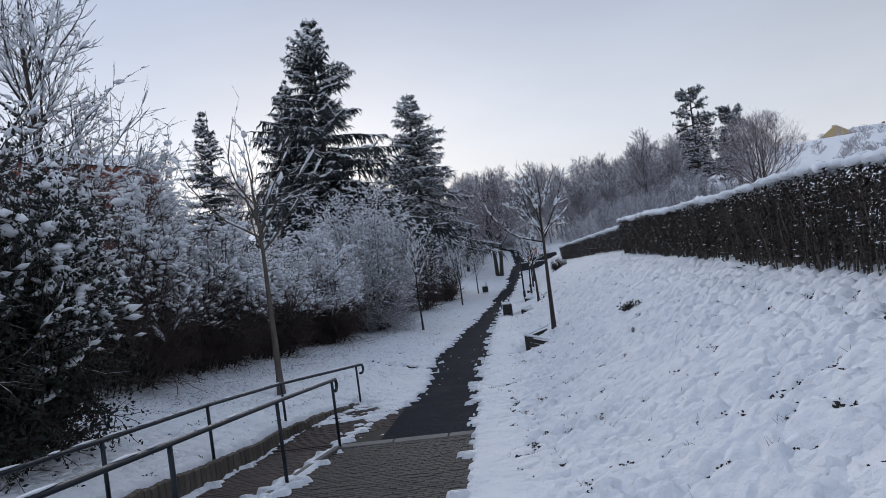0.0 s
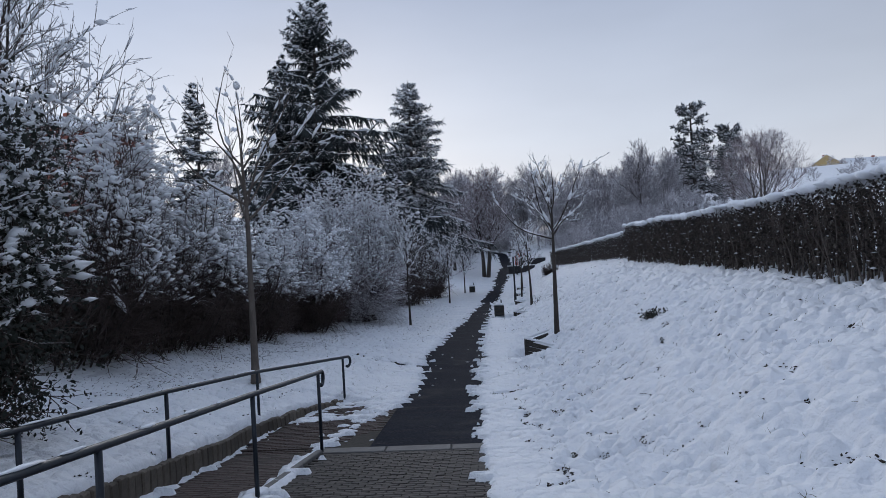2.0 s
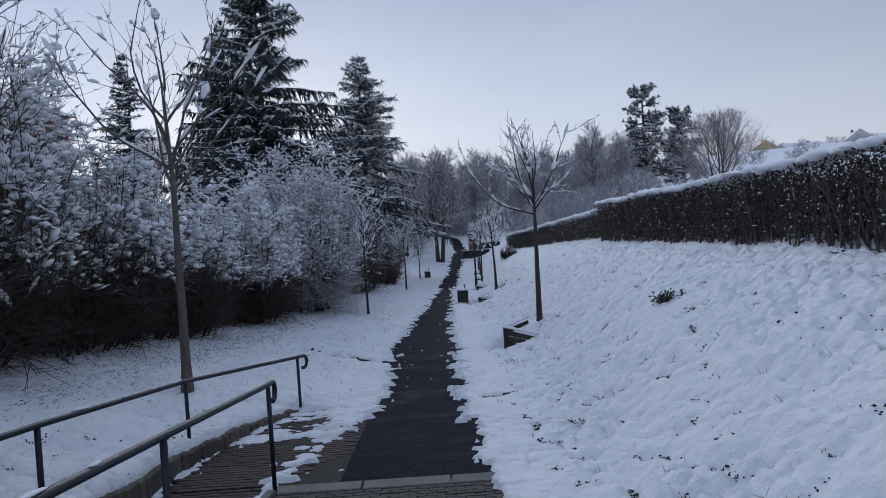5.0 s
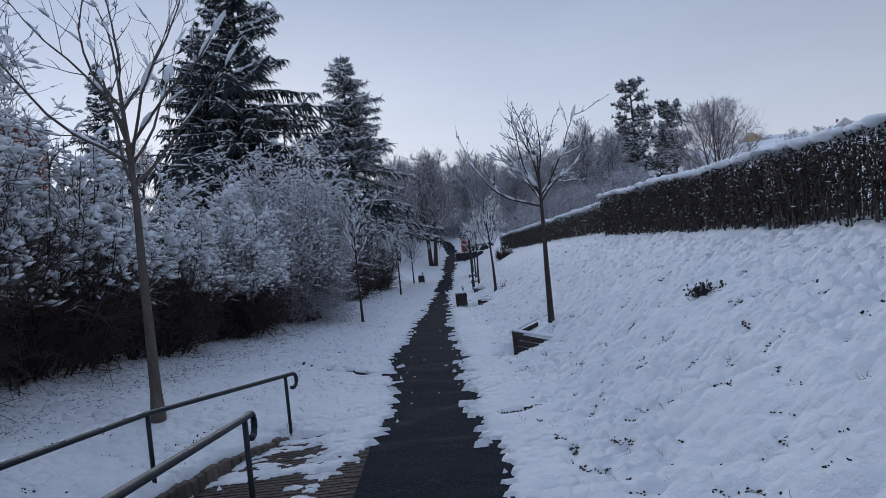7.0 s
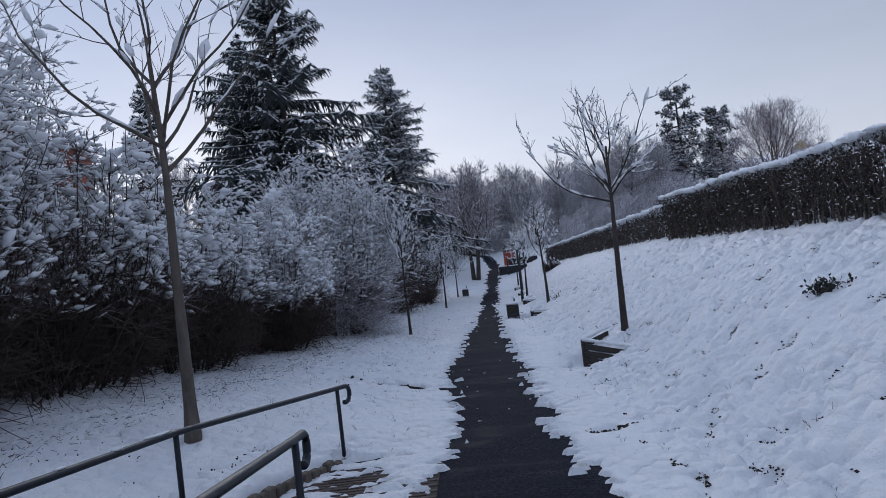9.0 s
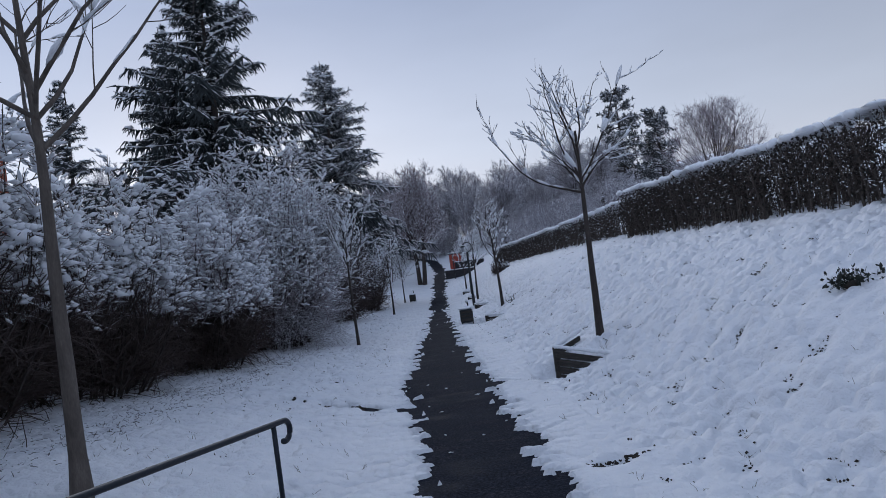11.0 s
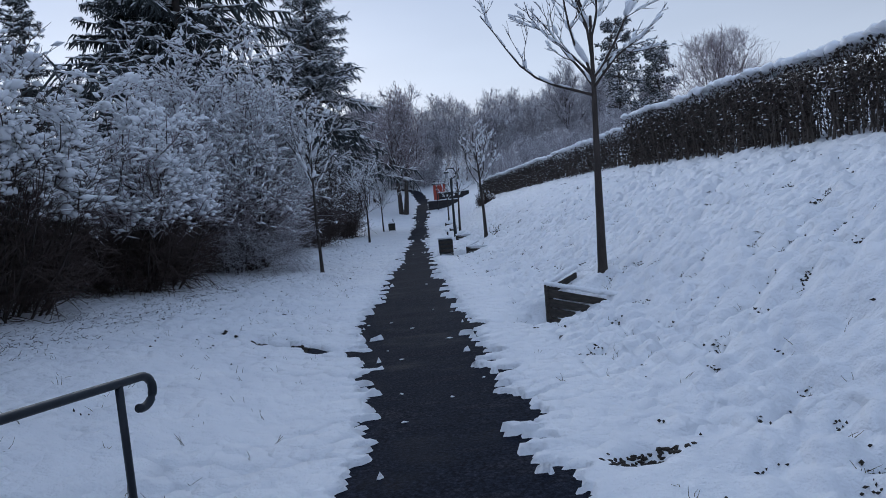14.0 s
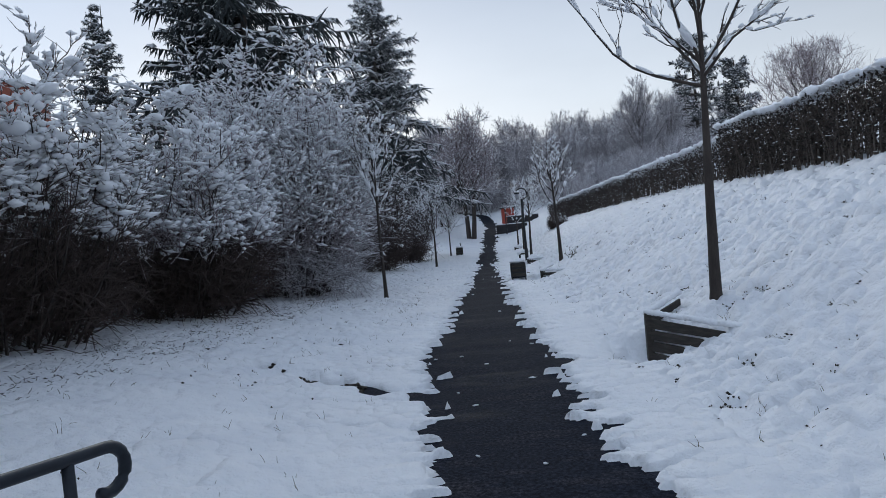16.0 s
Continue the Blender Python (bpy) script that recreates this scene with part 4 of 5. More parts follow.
# ---- clipped hedges ----
def hedge(x0, y0, x1, y1, top0, top1, thick, label, seed, leaf_n, stem_n):
    """A clipped hedge: upright stems, twigs and brown leaves, with a thick snow cap."""
    rng = np.random.default_rng(seed)
    ob = thing("hedge", (x0, y0, 0), label, "hedge")
    dx, dy = x1 - x0, y1 - y0
    ln = math.hypot(dx, dy)
    nx, ny = dy / ln, -dx / ln
    def place(u, w):
        return dx * u + nx * w, dy * u + ny * w
    def ground_at(px, py):
        return land(px + x0, py + y0)
    def top_at(u):
        return top0 + (top1 - top0) * u + (vnoise(u * ln * 0.5, u * 0, seed) - 0.5) * 0.14
    u, w = rng.uniform(0, 1, stem_n), rng.uniform(-0.42, 0.42, stem_n) * thick
    px, py = place(u, w)
    g = ground_at(px, py)
    H = top_at(u) - g
    st = grow(np.stack([px, py, g - 0.05], 1), np.stack([0 * u, 0 * u, 1 + 0 * u], 1), H * rng.uniform(0.8, 1.0, stem_n), 6, 0.09, 0.05, rng)
    stuff(part("stemwork", tubes(st, np.full(stem_n, 0.018), np.full(stem_n, 0.006), 4), BARK, ob))
    P, D, t, par = spawn(st, 8, 0.05, 1.0, 30, 80, rng)
    tw = grow(P, D, rng.uniform(0.12, 0.34, len(P)), 2, 0.2, 0.05, rng)
    stuff(part("twigwork", tubes(tw, np.full(len(P), 0.007), np.full(len(P), 0.004), 3), TWIG_LOW, ob))
    u, w = rng.uniform(0, 1, leaf_n), rng.choice([-1, 1], leaf_n) * (0.5 - np.abs(rng.normal(0, 0.10, leaf_n))) * thick
    px, py = place(u, w)
    g = ground_at(px, py)
    f = rng.beta(1.6, 1.1, leaf_n)
    C = np.stack([px, py, g + 0.05 + (top_at(u) - g - 0.05) * f], 1)
    stuff(part("foliage", leaves(C, 0.075, rng), LEAF_BROWN, ob, "withered dark brown leaves"))
    n = int(ln / 0.045)
    u = rng.uniform(0, 1, n)
    w = rng.uniform(-0.5, 0.5, n) * thick
    px, py = place(u, w)
    C = np.stack([px, py, top_at(u) + 0.03 + 0.10 * (0.25 - (w / thick) ** 2) + 0.03 * vnoise(u * ln * 2, w * 2, 8)], 1)
    part("snow_cap", lumps(C, np.tile([[dx, dy, 0.0]], (n, 1)), rng.uniform(0.10, 0.26, n), rng.uniform(0.09, 0.2, n), rng.uniform(0.06, 0.11, n), True, rng), SNOW_PAD, ob, "thick snow cap")
    n = int(ln * 40)
    u = rng.uniform(0, 1, n)
    w = rng.choice([-1, 1], n) * (0.5 - np.abs(rng.normal(0, 0.05, n))) * thick
    px, py = place(u, w)
    g = ground_at(px, py)
    C = np.stack([px, py, g + (top_at(u) - g) * rng.beta(1.3, 1.0, n)], 1)
    stuff(part("caught_snow", lumps(C, rng.normal(0, 1, (n, 3)) * np.array([1, 1, 0.12]), rng.uniform(0.015, 0.06, n), rng.uniform(0.008, 0.02, n), rng.uniform(0.006, 0.016, n), False, rng, 0.3), SNOW_PAD, ob, "snow caught in the twigs"))
    return ob


hedge(5.75, 6.0, 6.45, 34.0, 2.02, 2.05, 0.95, "long clipped dark brown hedge with a thick snow cap", 101, 26000, 1500)
hedge(6.9, 34.4, 6.3, 72.0, 1.85, 0.95, 0.9, "lower far hedge with snow on top along the slope", 102, 17000, 900)


# ---- far woods ----
def crown_tree(x, y, height, wide, label, seed, limbs=26, twigs=(9, 9), low=0.12, twig_r=0.022, trunk_r=0.2, mats=None, rise=1.0, snow=0.0, name="tree", group="", stems=1):
    """A leafless tree whose fine twigs fill a domed crown."""
    rng = np.random.default_rng(seed)
    z = float(land(np.array(x), np.array(y)))
    ob = thing(name, (x, y, z), label, "tree", group)
    limb_mat, twig_mat = mats or (BARK_DARK, TWIG_FROST_HAZE)
    a = np.arange(stems) * 2.2
    trunks = grow(np.stack([0.25 * np.cos(a) * (stems > 1), 0.25 * np.sin(a) * (stems > 1), np.full(stems, -0.3)], 1), np.stack([0.14 * np.cos(a) * (stems > 1), 0.14 * np.sin(a) * (stems > 1), np.ones(stems)], 1), np.full(stems, height * 0.72), 9, 0.03, 0.05, rng)
    for k in range(stems):
        part("trunk", tubes(trunks[k:k + 1], [trunk_r], [trunk_r * 0.15], 8), limb_mat, ob)
    mid, half = height * (0.52 + low * 0.4), height * (0.48 - low * 0.4)
    def inside(nodes):
        q = np.sqrt((nodes[..., 0] / wide) ** 2 + (nodes[..., 1] / wide) ** 2 + ((nodes[..., 2] - mid) / half) ** 2)
        k = 1 / (1 + np.clip(q, 0, None) ** 8) ** 0.125
        out = nodes.copy()
        out[..., :2] *= k[..., None]
        out[..., 2] = mid + (nodes[..., 2] - mid) * k
        return out
    P, D, t, _ = spawn(trunks, limbs // stems, low, 0.97, 30, 60, rng)
    n = len(P)
    az = np.arange(n) * 2.4 + rng.uniform(0, 0.7, n)
    D = np.stack([np.cos(az), np.sin(az), rise * (0.55 + 0.9 * t)], 1)
    L = np.hypot(wide, half * 0.7) * (1.05 - 0.5 * t) * rng.uniform(0.85, 1.1, n)
    l1 = inside(grow(P, D, L, 6, 0.10, 0.07, rng))
    r1 = trunk_r * (0.40 - 0.24 * t)
    stuff(part("limbwork", tubes(l1, r1, r1 * 0.2, 4), limb_mat, ob))
    P, D, t2, par = spawn(l1, twigs[0], 0.15, 1.0, 25, 60, rng)
    L2 = L[par] * rng.uniform(0.26, 0.5, len(P)) * (1.1 - 0.4 * t2)
    l2 = inside(grow(P, D, L2, 3, 0.14, 0.06, rng))
    stuff(part("branchwork", tubes(l2, np.full(len(P), twig_r * 1.5), np.full(len(P), twig_r * 0.8), 3), twig_mat, ob))
    P, D, t3, par = spawn(l2, twigs[1], 0.1, 1.0, 20, 60, rng)
    l3 = grow(P, D, L2[par] * rng.uniform(0.3, 0.7, len(P)), 1, 0.15, 0.08, rng)
    stuff(part("twigwork", tubes(l3, np.full(len(P), twig_r), np.full(len(P), twig_r * 0.4), 3), twig_mat, ob))
    if snow:
        stuff(part("limb_snow", join([snow_on(l1, snow, 0.07, 0.05, 0.04, False, rng, 0.95), snow_on(l2, snow, 0.045, 0.03, 0.02, False, rng, 0.95, 0.62, 12, 0.7)]), SNOW_PAD, ob, "snow lying on the limbs"))
    return ob


WOOD = "bare trees of the far wood"
kinds = [crown_tree(0, 0, 12.5 + i, 4.6 + 0.4 * (i % 3), "bare frosted tree in the far hazy wood", 200 + i, 28, (9, 8), 0.10, 0.026, 0.2, (TWIG_FROST_HAZE if i % 2 else BARK_DARK, TWIG_FROST_HAZE), 1.0 + 0.15 * i, group=WOOD) for i in range(5)]
brush = [crown_tree(0, 0, 5.0, 2.6, "frosted bare shrub on the hillside", 220 + i, 20, (7, 6), 0.02, 0.017, 0.05, (TWIG_FROST_HAZE, TWIG_FROST_HAZE), 0.8, name="shrub", group=WOOD) for i in range(3)]
rng = np.random.default_rng(77)
spots = []
for i in range(120):
    # the wood closing the valley
    x, y = -36 + 74 * rng.random(), rng.uniform(88, 135)
    if (-2.5 < x < 6.5 and y < 120) or (24 < x < 42 and y < 103):
        continue
    spots.append((x, y, 0, rng.uniform(0.72, 1.02) * (0.8 if x > 12 else 1.0)))
for i in range(16):
    spots.append((-8 + 1.2 * i + rng.normal(0, 0.6), rng.uniform(122, 140), 0, rng.uniform(0.8, 1.0)))
for i in range(90):
    # undergrowth at the wood's edge and beside the path's far end
    x, y = rng.choice([rng.uniform(8.5, 30), rng.uniform(-24, -3.6)]), rng.uniform(72, 116)
    spots.append((x, y, 1, rng.uniform(0.55, 1.1)))
for i in range(26):
    spots.append((rng.uniform(-4, 9), rng.uniform(116, 128), 1, rng.uniform(0.7, 1.1)))
for i in range(46):
    # thin growth on the open hillside
    q, y = rng.uniform(0.40, 0.85), rng.uniform(75, 190)
    if abs(q - 0.30) * y > 6:
        spots.append((q * y, y, 1, rng.uniform(0.3, 0.55)))
for i in range(70):
    # low growth just behind the hedge
    q, y = rng.uniform(0.36, 1.2), rng.uniform(34, 76)
    if q * y > 13:
        spots.append((q * y, y, 1, rng.uniform(0.2, 0.38)))
used = [0, 0]
for i, (x, y, low, s) in enumerate(spots):
    z = float(land(np.array(x), np.array(y)))
    m = pose(x, y, z - 0.1, 0, 0, rng.uniform(0, 360)) @ Matrix.Diagonal((s * rng.uniform(0.9, 1.15), s, s, 1))
    pool = (kinds, brush)[low]
    if used[low] < len(pool):
        pool[used[low]].matrix_basis = m
        used[low] += 1
    else:
        copy_thing(pool[i % len(pool)], m).matrix_basis = m
crown_tree(-0.9, 77, 13.2, 4.7, "large old bare tree with frosted crown at the path's bend", 210, 40, (12, 10), 0.24, 0.016, 0.25, (BARK_DARK, TWIG_WHITE), 1.5, 0.8, stems=2)
crown_tree(-4.6, 82, 11.5, 4.2, "frosted bare tree behind the path's bend", 212, 30, (10, 10), 0.10, 0.016, 0.22, (BARK_DARK, TWIG_WHITE), 1.3, 0.5)
crown_tree(22.5, 60, 7.2, 4.4, "broad bare many-stemmed tree rising behind the hedge", 211, 48, (10, 9), 0.02, 0.010, 0.12, (BARK, TWIG_WHITE), 1.3, 0.0, stems=4)


# ---- houses ----
def gable_house(x, y, z, w, d, wall_h, roof_h, turn, wall_mat, label, storeys, cols, name="house"):
    ob = thing(name, (x, y, z), label, "house")
    ob.rotation_euler = (0, 0, radians(turn))
    part("wall", box(w, d, wall_h + 3, 0.02, (0, 0, wall_h / 2 - 1.5)), wall_mat, ob)
    bm = bmesh.new()
    e = 0.5
    pts = [(-w / 2 - e, -d / 2 - e, wall_h), (w / 2 + e, -d / 2 - e, wall_h), (w / 2 + e, d / 2 + e, wall_h), (-w / 2 - e, d / 2 + e, wall_h), (-w / 2 - e, 0, wall_h + roof_h), (w / 2 + e, 0, wall_h + roof_h)]
    vs = [bm.verts.new(p) for p in pts]
    for f in ((0, 1, 5, 4), (2, 3, 4, 5), (0, 4, 3), (1, 2, 5), (3, 2, 1, 0)):
        bm.faces.new([vs[i] for i in f])
    part("roof", bm, SNOW, ob, "snow-covered roof")
    bm = bmesh.new()
    g = 0.93
    ends = []
    for sx in (-1, 1):
        x0 = sx * (w / 2 + e + 0.02)
        ends.append([bm.verts.new((x0, -(d / 2 + e) * g, wall_h + 0.02)), bm.verts.new((x0, (d / 2 + e) * g, wall_h + 0.02)), bm.verts.new((x0, 0, wall_h + roof_h * g))])
    bm.faces.new(ends[0])
    bm.faces.new(ends[1][::-1])
    for a, b in ((0, 1), (1, 2), (2, 0)):
        bm.faces.new([ends[0][b], ends[0][a], ends[1][a], ends[1][b]])
    part("gable", bm, wall_mat, ob)
    part("gutter", box(w + 1.0, 0.14, 0.14, 0.02, (0, -d / 2 - e - 0.05, wall_h - 0.05)), DARK_METAL, ob)
    part("chimney", box(0.7, 0.7, 1.6, 0.02, (w * 0.22, 0.6, wall_h + roof_h * 0.9)), BRICK_RED, ob)
    for s in range(storeys):
        for c in range(cols):
            wx = (c + 0.5) / cols * w - w / 2
            wz = wall_h * (s + 0.5) / storeys
            win = part("window", box(1.15, 0.10, 1.35, 0.01, (wx, -d / 2 - 0.02, wz)), PALE_WALL, ob)
            part("pane", box(0.95, 0.04, 1.15, 0.0, (wx, -d / 2 - 0.075, wz)), PANE, win)
        for c in range(2):
            wy = (c + 0.5) / 2 * d - d / 2
            wz = wall_h * (s + 0.5) / storeys
            for sd in (-1, 1):
                win = part("window", box(0.10, 1.15, 1.35, 0.01, (sd * (w / 2 + 0.02), wy, wz)), PALE_WALL, ob)
                part("pane", box(0.04, 0.95, 1.15, 0.0, (sd * (w / 2 + 0.075), wy, wz)), PANE, win)
    return ob


gable_house(-48, 70, 4.4, 18, 11, 12.0, 2.6, 62, BRICK_RED, "long red-rendered house with snowy roof behind the bushes", 3, 6)
gable_house(107, 220, 18.6, 9, 8, 4.2, 3.2, 65, YELLOW_WALL, "yellow gabled house with snowy roof on the hill", 1, 3)
gable_house(122, 226, 19.6, 14, 8, 3.2, 2.6, 5, PALE_WALL, "pale house with long snowy roof on the hill", 1, 4)
gable_house(142, 228, 21.0, 10, 8, 4.0, 3.6, 70, PALE_WALL, "pale gabled house with snowy roof on the hill", 1, 3)
gable_house(92, 232, 18.5, 12, 8, 3.0, 2.2, 0, PALE_WALL, "low pale house with snowy roof on the hill", 1, 4)

# ---- the far bend: red hut and dark wall ----
hut = thing("hut", (3.4, 86, float(land(np.array(3.4), np.array(86.0))) + 0.1), "small red-painted hut beside the far bend", "hut")
part("body", box(1.3, 1.3, 2.0, 0.02, (0, 0, 1.0)), RED, hut)
part("roof", box(1.6, 1.6, 0.1, 0.02, (0, 0, 2.05)), DARK_METAL, hut)
part("door", box(0.7, 0.04, 1.7, 0.01, (0, -0.67, 0.9)), RED, hut)
part("snow_cap", lumps(np.array([[0, 0, 2.13], [0.2, 0.2, 2.15]]), np.array([[1.0, 0, 0]] * 2), np.array([0.8, 0.7]), np.array([0.8, 0.6]), np.array([0.1, 0.1])), SNOW_PAD, hut)
for wx, wy, wln, wh in ((3.2, 79, 3.0, 0.8), (4.6, 82, 3.2, 1.0)):
    wz = float(land(np.array(wx), np.array(wy)))
    wall = thing("retaining_wall", (wx, wy, wz), "low dark retaining wall with snow on top", "wall")
    part("face", box(wln, 0.3, wh + 0.4, 0.02, (0, 0, wh / 2 - 0.2)), DARK_WALL, wall)
    n = 30
    part("snow_cap", lumps(np.stack([np.linspace(-wln / 2, wln / 2, n), np.zeros(n), np.full(n, wh + 0.03)], 1), np.array([[1.0, 0, 0]] * n), np.full(n, 0.12), np.full(n, 0.16), np.full(n, 0.06)), SNOW_PAD, wall)


# ---- bare patches and grass poking through the snow ----
def tuft_patch(name, x, y, r, n, label, mat, h, seed):
    rng = np.random.default_rng(seed)
    z = float(snow_height(np.array([x]), np.array([y]))[0])
    ob = thing(name, (x, y, z), label, "plant")
    a, q = rng.uniform(0, 6.28, n), np.sqrt(rng.uniform(0, 1, n)) * r
    P = np.stack([np.cos(a) * q, np.sin(a) * q, np.full(n, -0.05)], 1)
    st = grow(P, np.stack([np.cos(a) * 0.6, np.sin(a) * 0.6, 1 + 0 * a], 1), rng.uniform(0.4, 1, n) * h, 3, 0.25, -0.15, rng)
    stuff(part("stalks", tubes(st, np.full(n, 0.006), np.full(n, 0.003), 3), mat, ob))
    C = st[rng.integers(0, n, n * 5), rng.integers(1, 4, n * 5)] + rng.normal(0, 0.02, (n * 5, 3))
    stuff(part("foliage", leaves(C, 0.07, rng), LEAF_DARK, ob, "dark limp leaves"))
    part("earth", lumps(np.array([[0, 0, -0.02]]), np.array([[1.0, 0, 0]]), np.array([r]), np.array([r * 0.7]), np.array([0.07]), True, rng, 0.12), SOIL, ob)
    return ob


tuft_patch("weed_clump", 3.45, 17.85, 0.26, 90, "dark clump of withered weeds breaking through the snow", LEAF_DARK, 0.26, 301)
tuft_patch("weed_clump", 1.37, 14.37, 0.10, 20, "small dark hole with withered weeds in the snow", LEAF_DARK, 0.08, 302)


tuft_patch("weed_clump", 2.1, 37.2, 0.14, 12, "dry weed stalks standing in the snow", GRASS, 0.5, 303)


def grass_field():
    rng = np.random.default_rng(310)
    n = 5200
    y = rng.uniform(6, 38, n)
    x = right_edge(y) + rng.uniform(0.5, 6.6, n)
    keep = (tussocks(x, y * 0.8, 0.27, 31) > 0.6) & (tuft_mask(x, y) > 0.3)
    x, y = x[keep], y[keep]
    m = len(x)
    xl = left_edge(np.full(180, 20.0)) - rng.uniform(0.6, 4.5, 180)
    yl = rng.uniform(17, 32, 180)
    x, y = np.concatenate([x, xl]), np.concatenate([y, yl])
    x, y = np.repeat(x, 3) + rng.normal(0, 0.025, 3 * len(x)), np.repeat(y, 3) + rng.normal(0, 0.025, 3 * len(y))
    z = snow_height(x, y)
    n = len(x)
    D = np.stack([rng.normal(0, 0.7, n), rng.normal(0, 0.7, n), np.ones(n)], 1)
    st = grow(np.stack([x, y, z - 0.02], 1), D, rng.uniform(0.04, 0.13, n), 2, 0.25, -0.1, rng)
    return tubes(st, np.full(n, 0.0035), np.full(n, 0.0012), 3)


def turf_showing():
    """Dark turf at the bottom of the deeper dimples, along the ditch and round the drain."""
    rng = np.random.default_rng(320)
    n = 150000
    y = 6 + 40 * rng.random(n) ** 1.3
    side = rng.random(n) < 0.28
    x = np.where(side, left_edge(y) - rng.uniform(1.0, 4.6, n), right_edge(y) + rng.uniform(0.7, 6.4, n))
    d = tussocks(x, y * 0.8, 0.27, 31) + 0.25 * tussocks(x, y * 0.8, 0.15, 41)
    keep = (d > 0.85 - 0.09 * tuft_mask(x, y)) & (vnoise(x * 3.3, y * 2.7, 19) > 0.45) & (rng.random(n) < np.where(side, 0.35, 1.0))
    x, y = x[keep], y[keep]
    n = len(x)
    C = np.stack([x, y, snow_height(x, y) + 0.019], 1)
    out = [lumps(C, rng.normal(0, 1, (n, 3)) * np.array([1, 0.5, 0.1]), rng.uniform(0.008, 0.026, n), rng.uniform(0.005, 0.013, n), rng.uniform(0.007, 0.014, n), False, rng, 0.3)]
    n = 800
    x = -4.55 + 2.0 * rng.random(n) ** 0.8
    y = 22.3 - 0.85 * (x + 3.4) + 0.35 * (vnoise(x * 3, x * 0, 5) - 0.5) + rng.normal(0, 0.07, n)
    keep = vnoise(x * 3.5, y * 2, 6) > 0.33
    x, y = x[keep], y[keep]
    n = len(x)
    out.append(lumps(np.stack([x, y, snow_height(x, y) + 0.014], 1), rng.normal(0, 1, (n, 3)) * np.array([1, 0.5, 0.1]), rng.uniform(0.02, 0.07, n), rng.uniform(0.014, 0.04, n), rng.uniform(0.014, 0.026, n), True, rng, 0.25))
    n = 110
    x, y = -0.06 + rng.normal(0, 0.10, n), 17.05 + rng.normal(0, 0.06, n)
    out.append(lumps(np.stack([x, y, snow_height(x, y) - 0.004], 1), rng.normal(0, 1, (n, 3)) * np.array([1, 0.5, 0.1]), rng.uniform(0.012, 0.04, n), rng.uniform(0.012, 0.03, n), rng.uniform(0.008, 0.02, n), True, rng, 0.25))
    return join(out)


def path_slush():
    """Small lumps of slush left on the wet path."""
    rng = np.random.default_rng(340)
    n = 26
    y = 13.3 + 26 * rng.random(n) ** 1.6
    e = rng.random(n)
    x = left_edge(y) + (right_edge(y) - left_edge(y)) * np.where(rng.random(n) < 0.7, 0.5 + (e - 0.5) * np.abs(2 * e - 1) ** -0.4 * 0.9, e)
    size = rng.uniform(0.010, 0.024, n) * np.where(rng.random(n) < 0.08, 2.4, 1)
    return lumps(np.stack([x, y, prof(y) + 0.006], 1), np.stack([np.ones(n), rng.normal(0, 0.4, n), np.zeros(n)], 1), size * 1.7, size, np.full(n, 0.010), True, rng, 0.3)


tagged(structure("slush", path_slush(), SNOW_PAD, "small lumps of slush on the wet path", "slush"), kind="stuff")
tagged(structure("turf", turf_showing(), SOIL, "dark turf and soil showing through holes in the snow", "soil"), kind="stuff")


def twig_litter():
    """Fallen twigs and leaves on the snow at the foot of the bushes."""
    rng = np.random.default_rng(330)
    n = 3000
    y = rng.uniform(14, 40, n)
    x = np.interp(y, [14, 20, 26, 32, 40], [-7.2, -6.6, -6.0, -5.3, -5.6]) + 0.2 - np.abs(rng.normal(0, 1.0, n)) + 0.5 * rng.random(n)
    z = snow_height(x, y)
    st = grow(np.stack([x, y, z + 0.004], 1), np.stack([rng.normal(0, 1, n), rng.normal(0, 1, n), rng.uniform(0, 0.35, n)], 1), rng.uniform(0.025, 0.09, n), 2, 0.3, 0, rng)
    return tubes(st, np.full(n, 0.0045), np.full(n, 0.002), 3)


tagged(structure("twig_litter", twig_litter(), LEAF_BROWN, "fallen twigs scattered on the snow under bushes", "twigs"), kind="stuff")

tagged(structure("grass", grass_field(), GRASS, "dry grass blades poking through the snow", "grass"), kind="stuff")

# ---- kerb, palisade and pavers, piece by piece ----
def block_mesh(name, sx, sy, sz, bevel, mat):
    bm = box(sx, sy, sz, bevel)
    me = bpy.data.meshes.new(name)
    bm.to_mesh(me)
    bm.free()
    me.materials.append(mat)
    return me


def piece(name, me, parent, m):
    ob = new(name, me)
    ob.parent = parent
    ob.matrix_basis = m
    return ob


def bed(name, xs, ys, zf, label):
    return structure(name, grid_mesh(np.array(xs), np.array(ys), lambda X, Y: zf(Y) - 0.016), JOINT, label, "pavement")


slope = math.degrees(math.atan((-1.64 + 0.28) / 11.9))
pavement = bed("pavement", [-2.9, -1.5, 0.6], [-2, 3, 8, 12.72], prof, "dark wet paved slope of small stones")
rng = np.random.default_rng(400)
stone = block_mesh("paver", 0.192, 0.092, 0.06, 0.007, PAVER)
rest = []
count = 0
for r in range(150):
    y = 12.66 - 0.1 * r
    if y < 0.5:
        break
    for c in range(-1, 17):
        x = -2.88 + 0.1 + 0.2 * c + (0.1 if r % 2 else 0)
        if x < -2.82 or x > float(right_edge(y)) + 0.3:
            continue
        m = pose(x, y, float(prof(y)) - 0.03 + rng.normal(0, 0.0025), slope + rng.normal(0, 0.6), rng.normal(0, 0.8), rng.normal(0, 0.6))
        if count < 300:
            piece("paver", stone, pavement, m)
            count += 1
        else:
            rest.append(m)


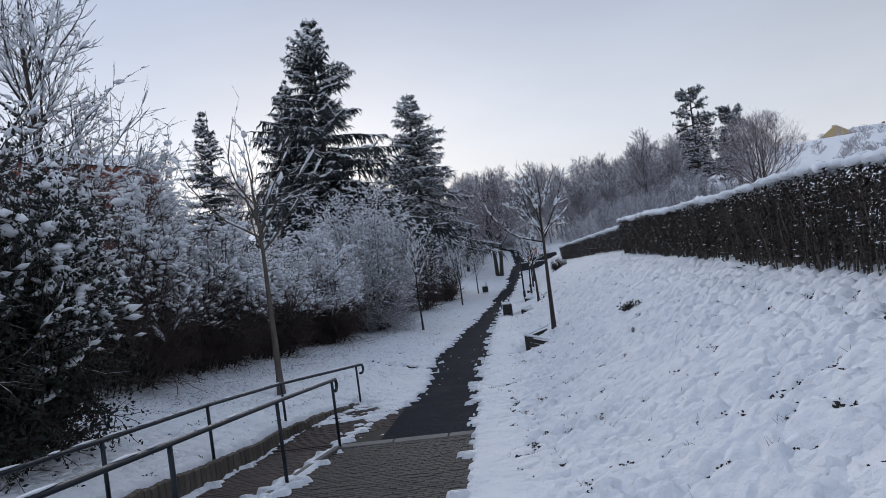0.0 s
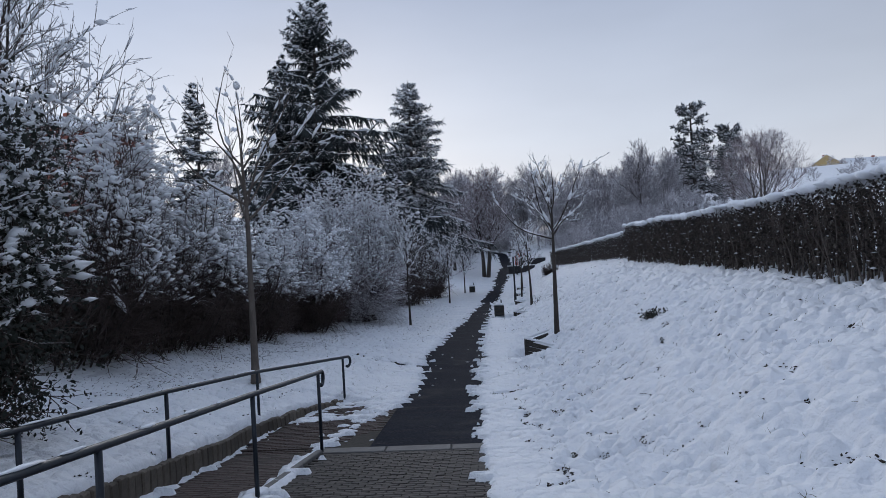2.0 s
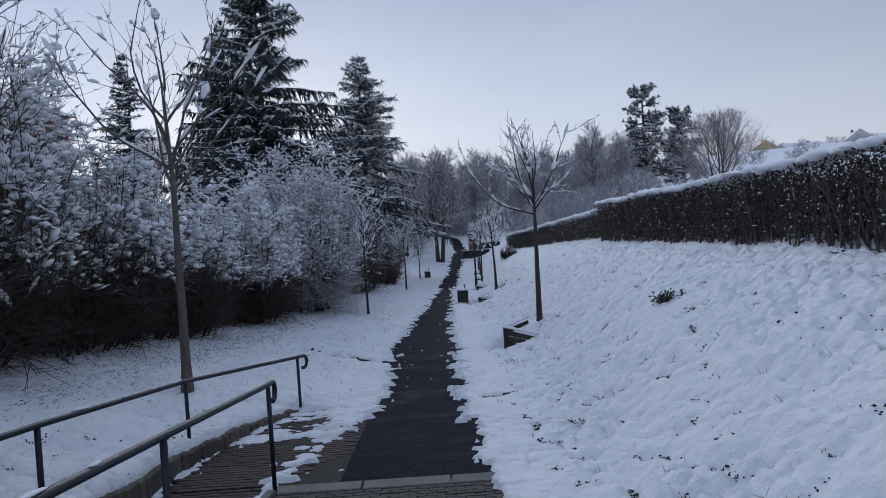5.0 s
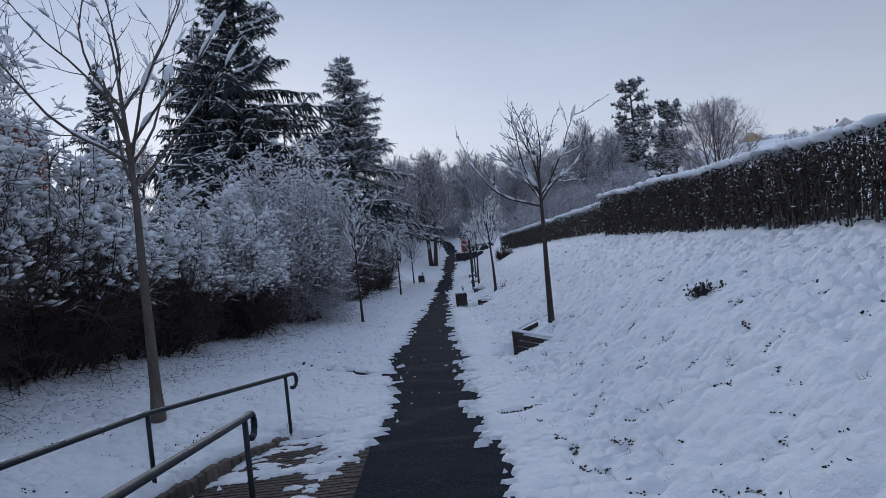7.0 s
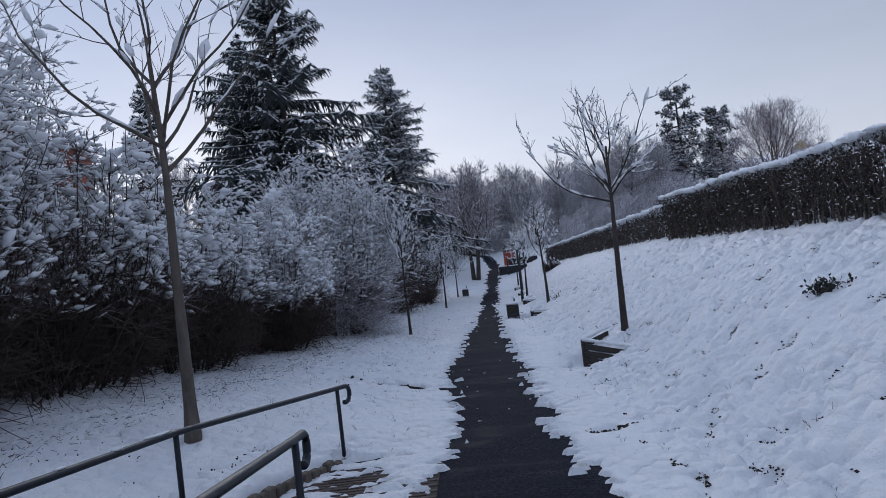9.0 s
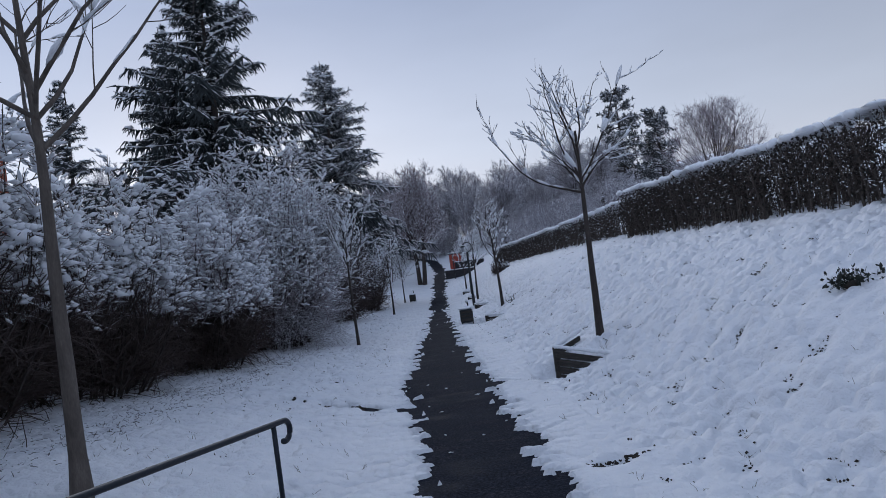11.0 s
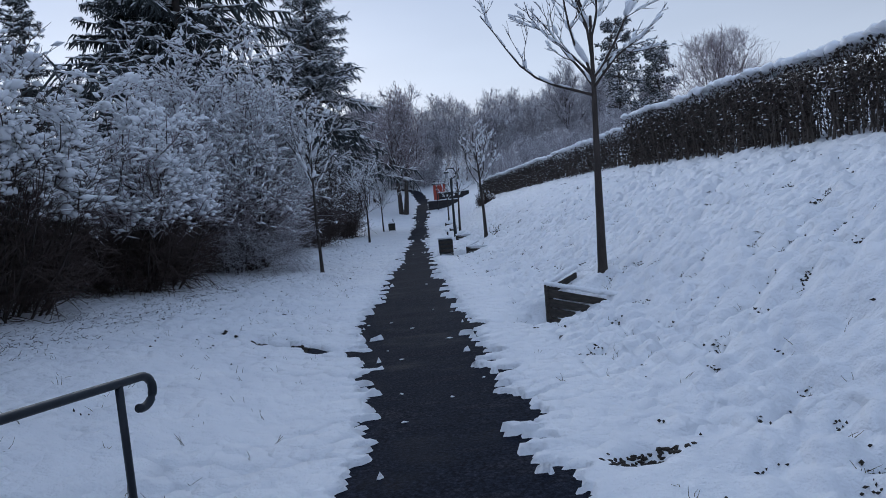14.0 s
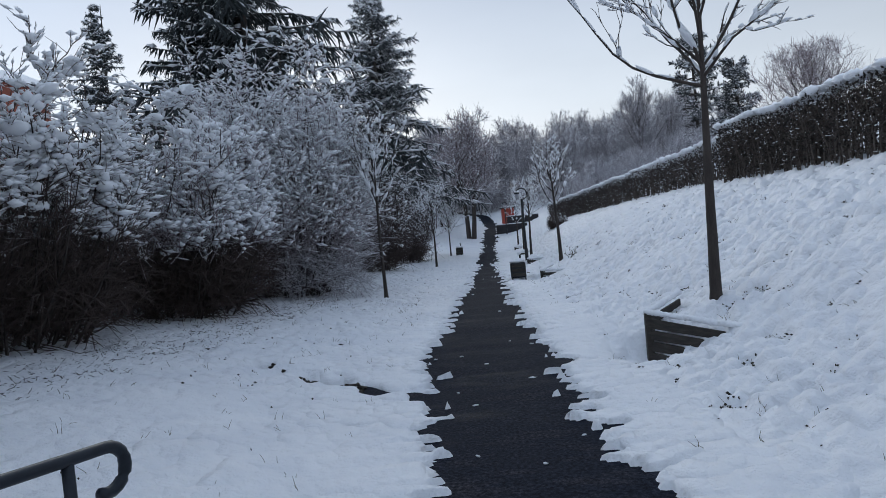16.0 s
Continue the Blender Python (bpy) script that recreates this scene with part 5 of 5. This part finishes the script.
def joined(me, mats):
    v = np.array([p.co for p in me.vertices])
    me.calc_loop_triangles()
    t = np.array([tuple(q.vertices) for q in me.loop_triangles])
    out = [(v @ np.array(m.to_3x3()).T + np.array(m.translation), t) for m in mats]
    return join(out)


if rest:
    V, T = joined(stone, rest)
    part("pavers", tri_mesh("pavers", V, T, False), PAVER, pavement)["kind"] = "stuff"

ramp_bed = bed("ramp", [-4.4, -3.5, -2.95], [-2, 3, 8, 13, 15], ramp_z, "reddish paved ramp between the handrails")
mouth_bed = structure("ramp_mouth", grid_mesh(np.array([-4.2, -3.0, -2.2]), np.array([13.05, 15, 16.9]), lambda X, Y: prof(Y) + 0.004), JOINT, "reddish paving under slushy snow at the foot of the ramp", "pavement")
stone2 = block_mesh("paver", 0.192, 0.092, 0.06, 0.006, PAVER_RED)
rest2, count = [], 0
for r in range(160):
    y = 16.8 - 0.1 * r
    if y < 2.0:
        break
    for c in range(14):
        x = -4.5 + 0.2 * c + (0.1 if r % 2 else 0)
        lim = -2.98 if y < 13.0 else -2.98 + 0.8 * min(1, (y - 13) / 1.2)
        if x < float(wall_x(y)) + 0.12 or x > lim - 0.1:
            continue
        zz = float(ramp_z(y)) if y < 13.05 else float(prof(y)) + 0.012
        m = pose(x, y, zz - 0.03 + rng.normal(0, 0.002), slope + rng.normal(0, 0.5), rng.normal(0, 0.6), rng.normal(0, 0.6))
        if count < 300:
            piece("paver", stone2, ramp_bed, m)
            count += 1
        else:
            rest2.append(m)
V, T = joined(stone2, rest2)
part("pavers", tri_mesh("pavers", V, T, False), PAVER_RED, ramp_bed)["kind"] = "stuff"

kerb = thing("kerb_strip", (0, 12.87, -1.64), "flat concrete kerb strip across the path", "kerb", "", "structure")
kerb_me = block_mesh("kerb_stone", 0.985, 0.26, 0.14, 0.012, KERB)
for i in range(3):
    piece("kerb_stone", kerb_me, kerb, pose(-2.42 + 1.0 * i, 0, -0.055 + rng.normal(0, 0.003), rng.normal(0, 0.5), 0, rng.normal(0, 0.3)))

side_kerb = thing("ramp_kerb", (-2.92, 0, 0), "raised kerb between the ramp and the paved slope with snow on it", "kerb", "", "structure")
side_me = block_mesh("kerb_stone", 0.10, 0.985, 0.26, 0.012, KERB)
for i in range(12):
    y = 12.3 - i
    piece("kerb_stone", side_me, side_kerb, pose(0, y, float(prof(y)) - 0.08, slope, 0, rng.normal(0, 0.3)))
n = 70
yk = np.sort(rng.uniform(5.0, 12.6, n))
yk = yk[vnoise(yk * 0.9, yk * 0, 61) > 0.42]
n = len(yk)
part("snow_ridge", lumps(np.stack([np.full(n, 0.02) + rng.normal(0, 0.03, n), yk, prof(yk) + 0.055], 1), np.array([[0.05, 1.0, -0.11]] * n), rng.uniform(0.10, 0.22, n), rng.uniform(0.05, 0.10, n), rng.uniform(0.03, 0.06, n)), SNOW_PAD, side_kerb, "lumpy snow along the kerb")

palisade = thing("palisade_edging", (-4.3, 0, 0), "low edging of upright weathered stones with snow on top", "edging", "", "structure")
pal_me = block_mesh("palisade_stone", 0.10, 0.152, 0.62, 0.018, PALISADE)
y = 17.0
while y > 2.5:
    x = float(wall_x(y))
    slant = math.degrees(math.atan2(float(wall_x(y + 0.1)) - x, 0.1))
    piece("palisade_stone", pal_me, palisade, pose(x + 4.3 + rng.normal(0, 0.006), y, float(wall_top(y)) - 0.31 + rng.normal(0, 0.012), rng.normal(0, 1.2), rng.normal(0, 1.2), -slant))
    y -= 0.158
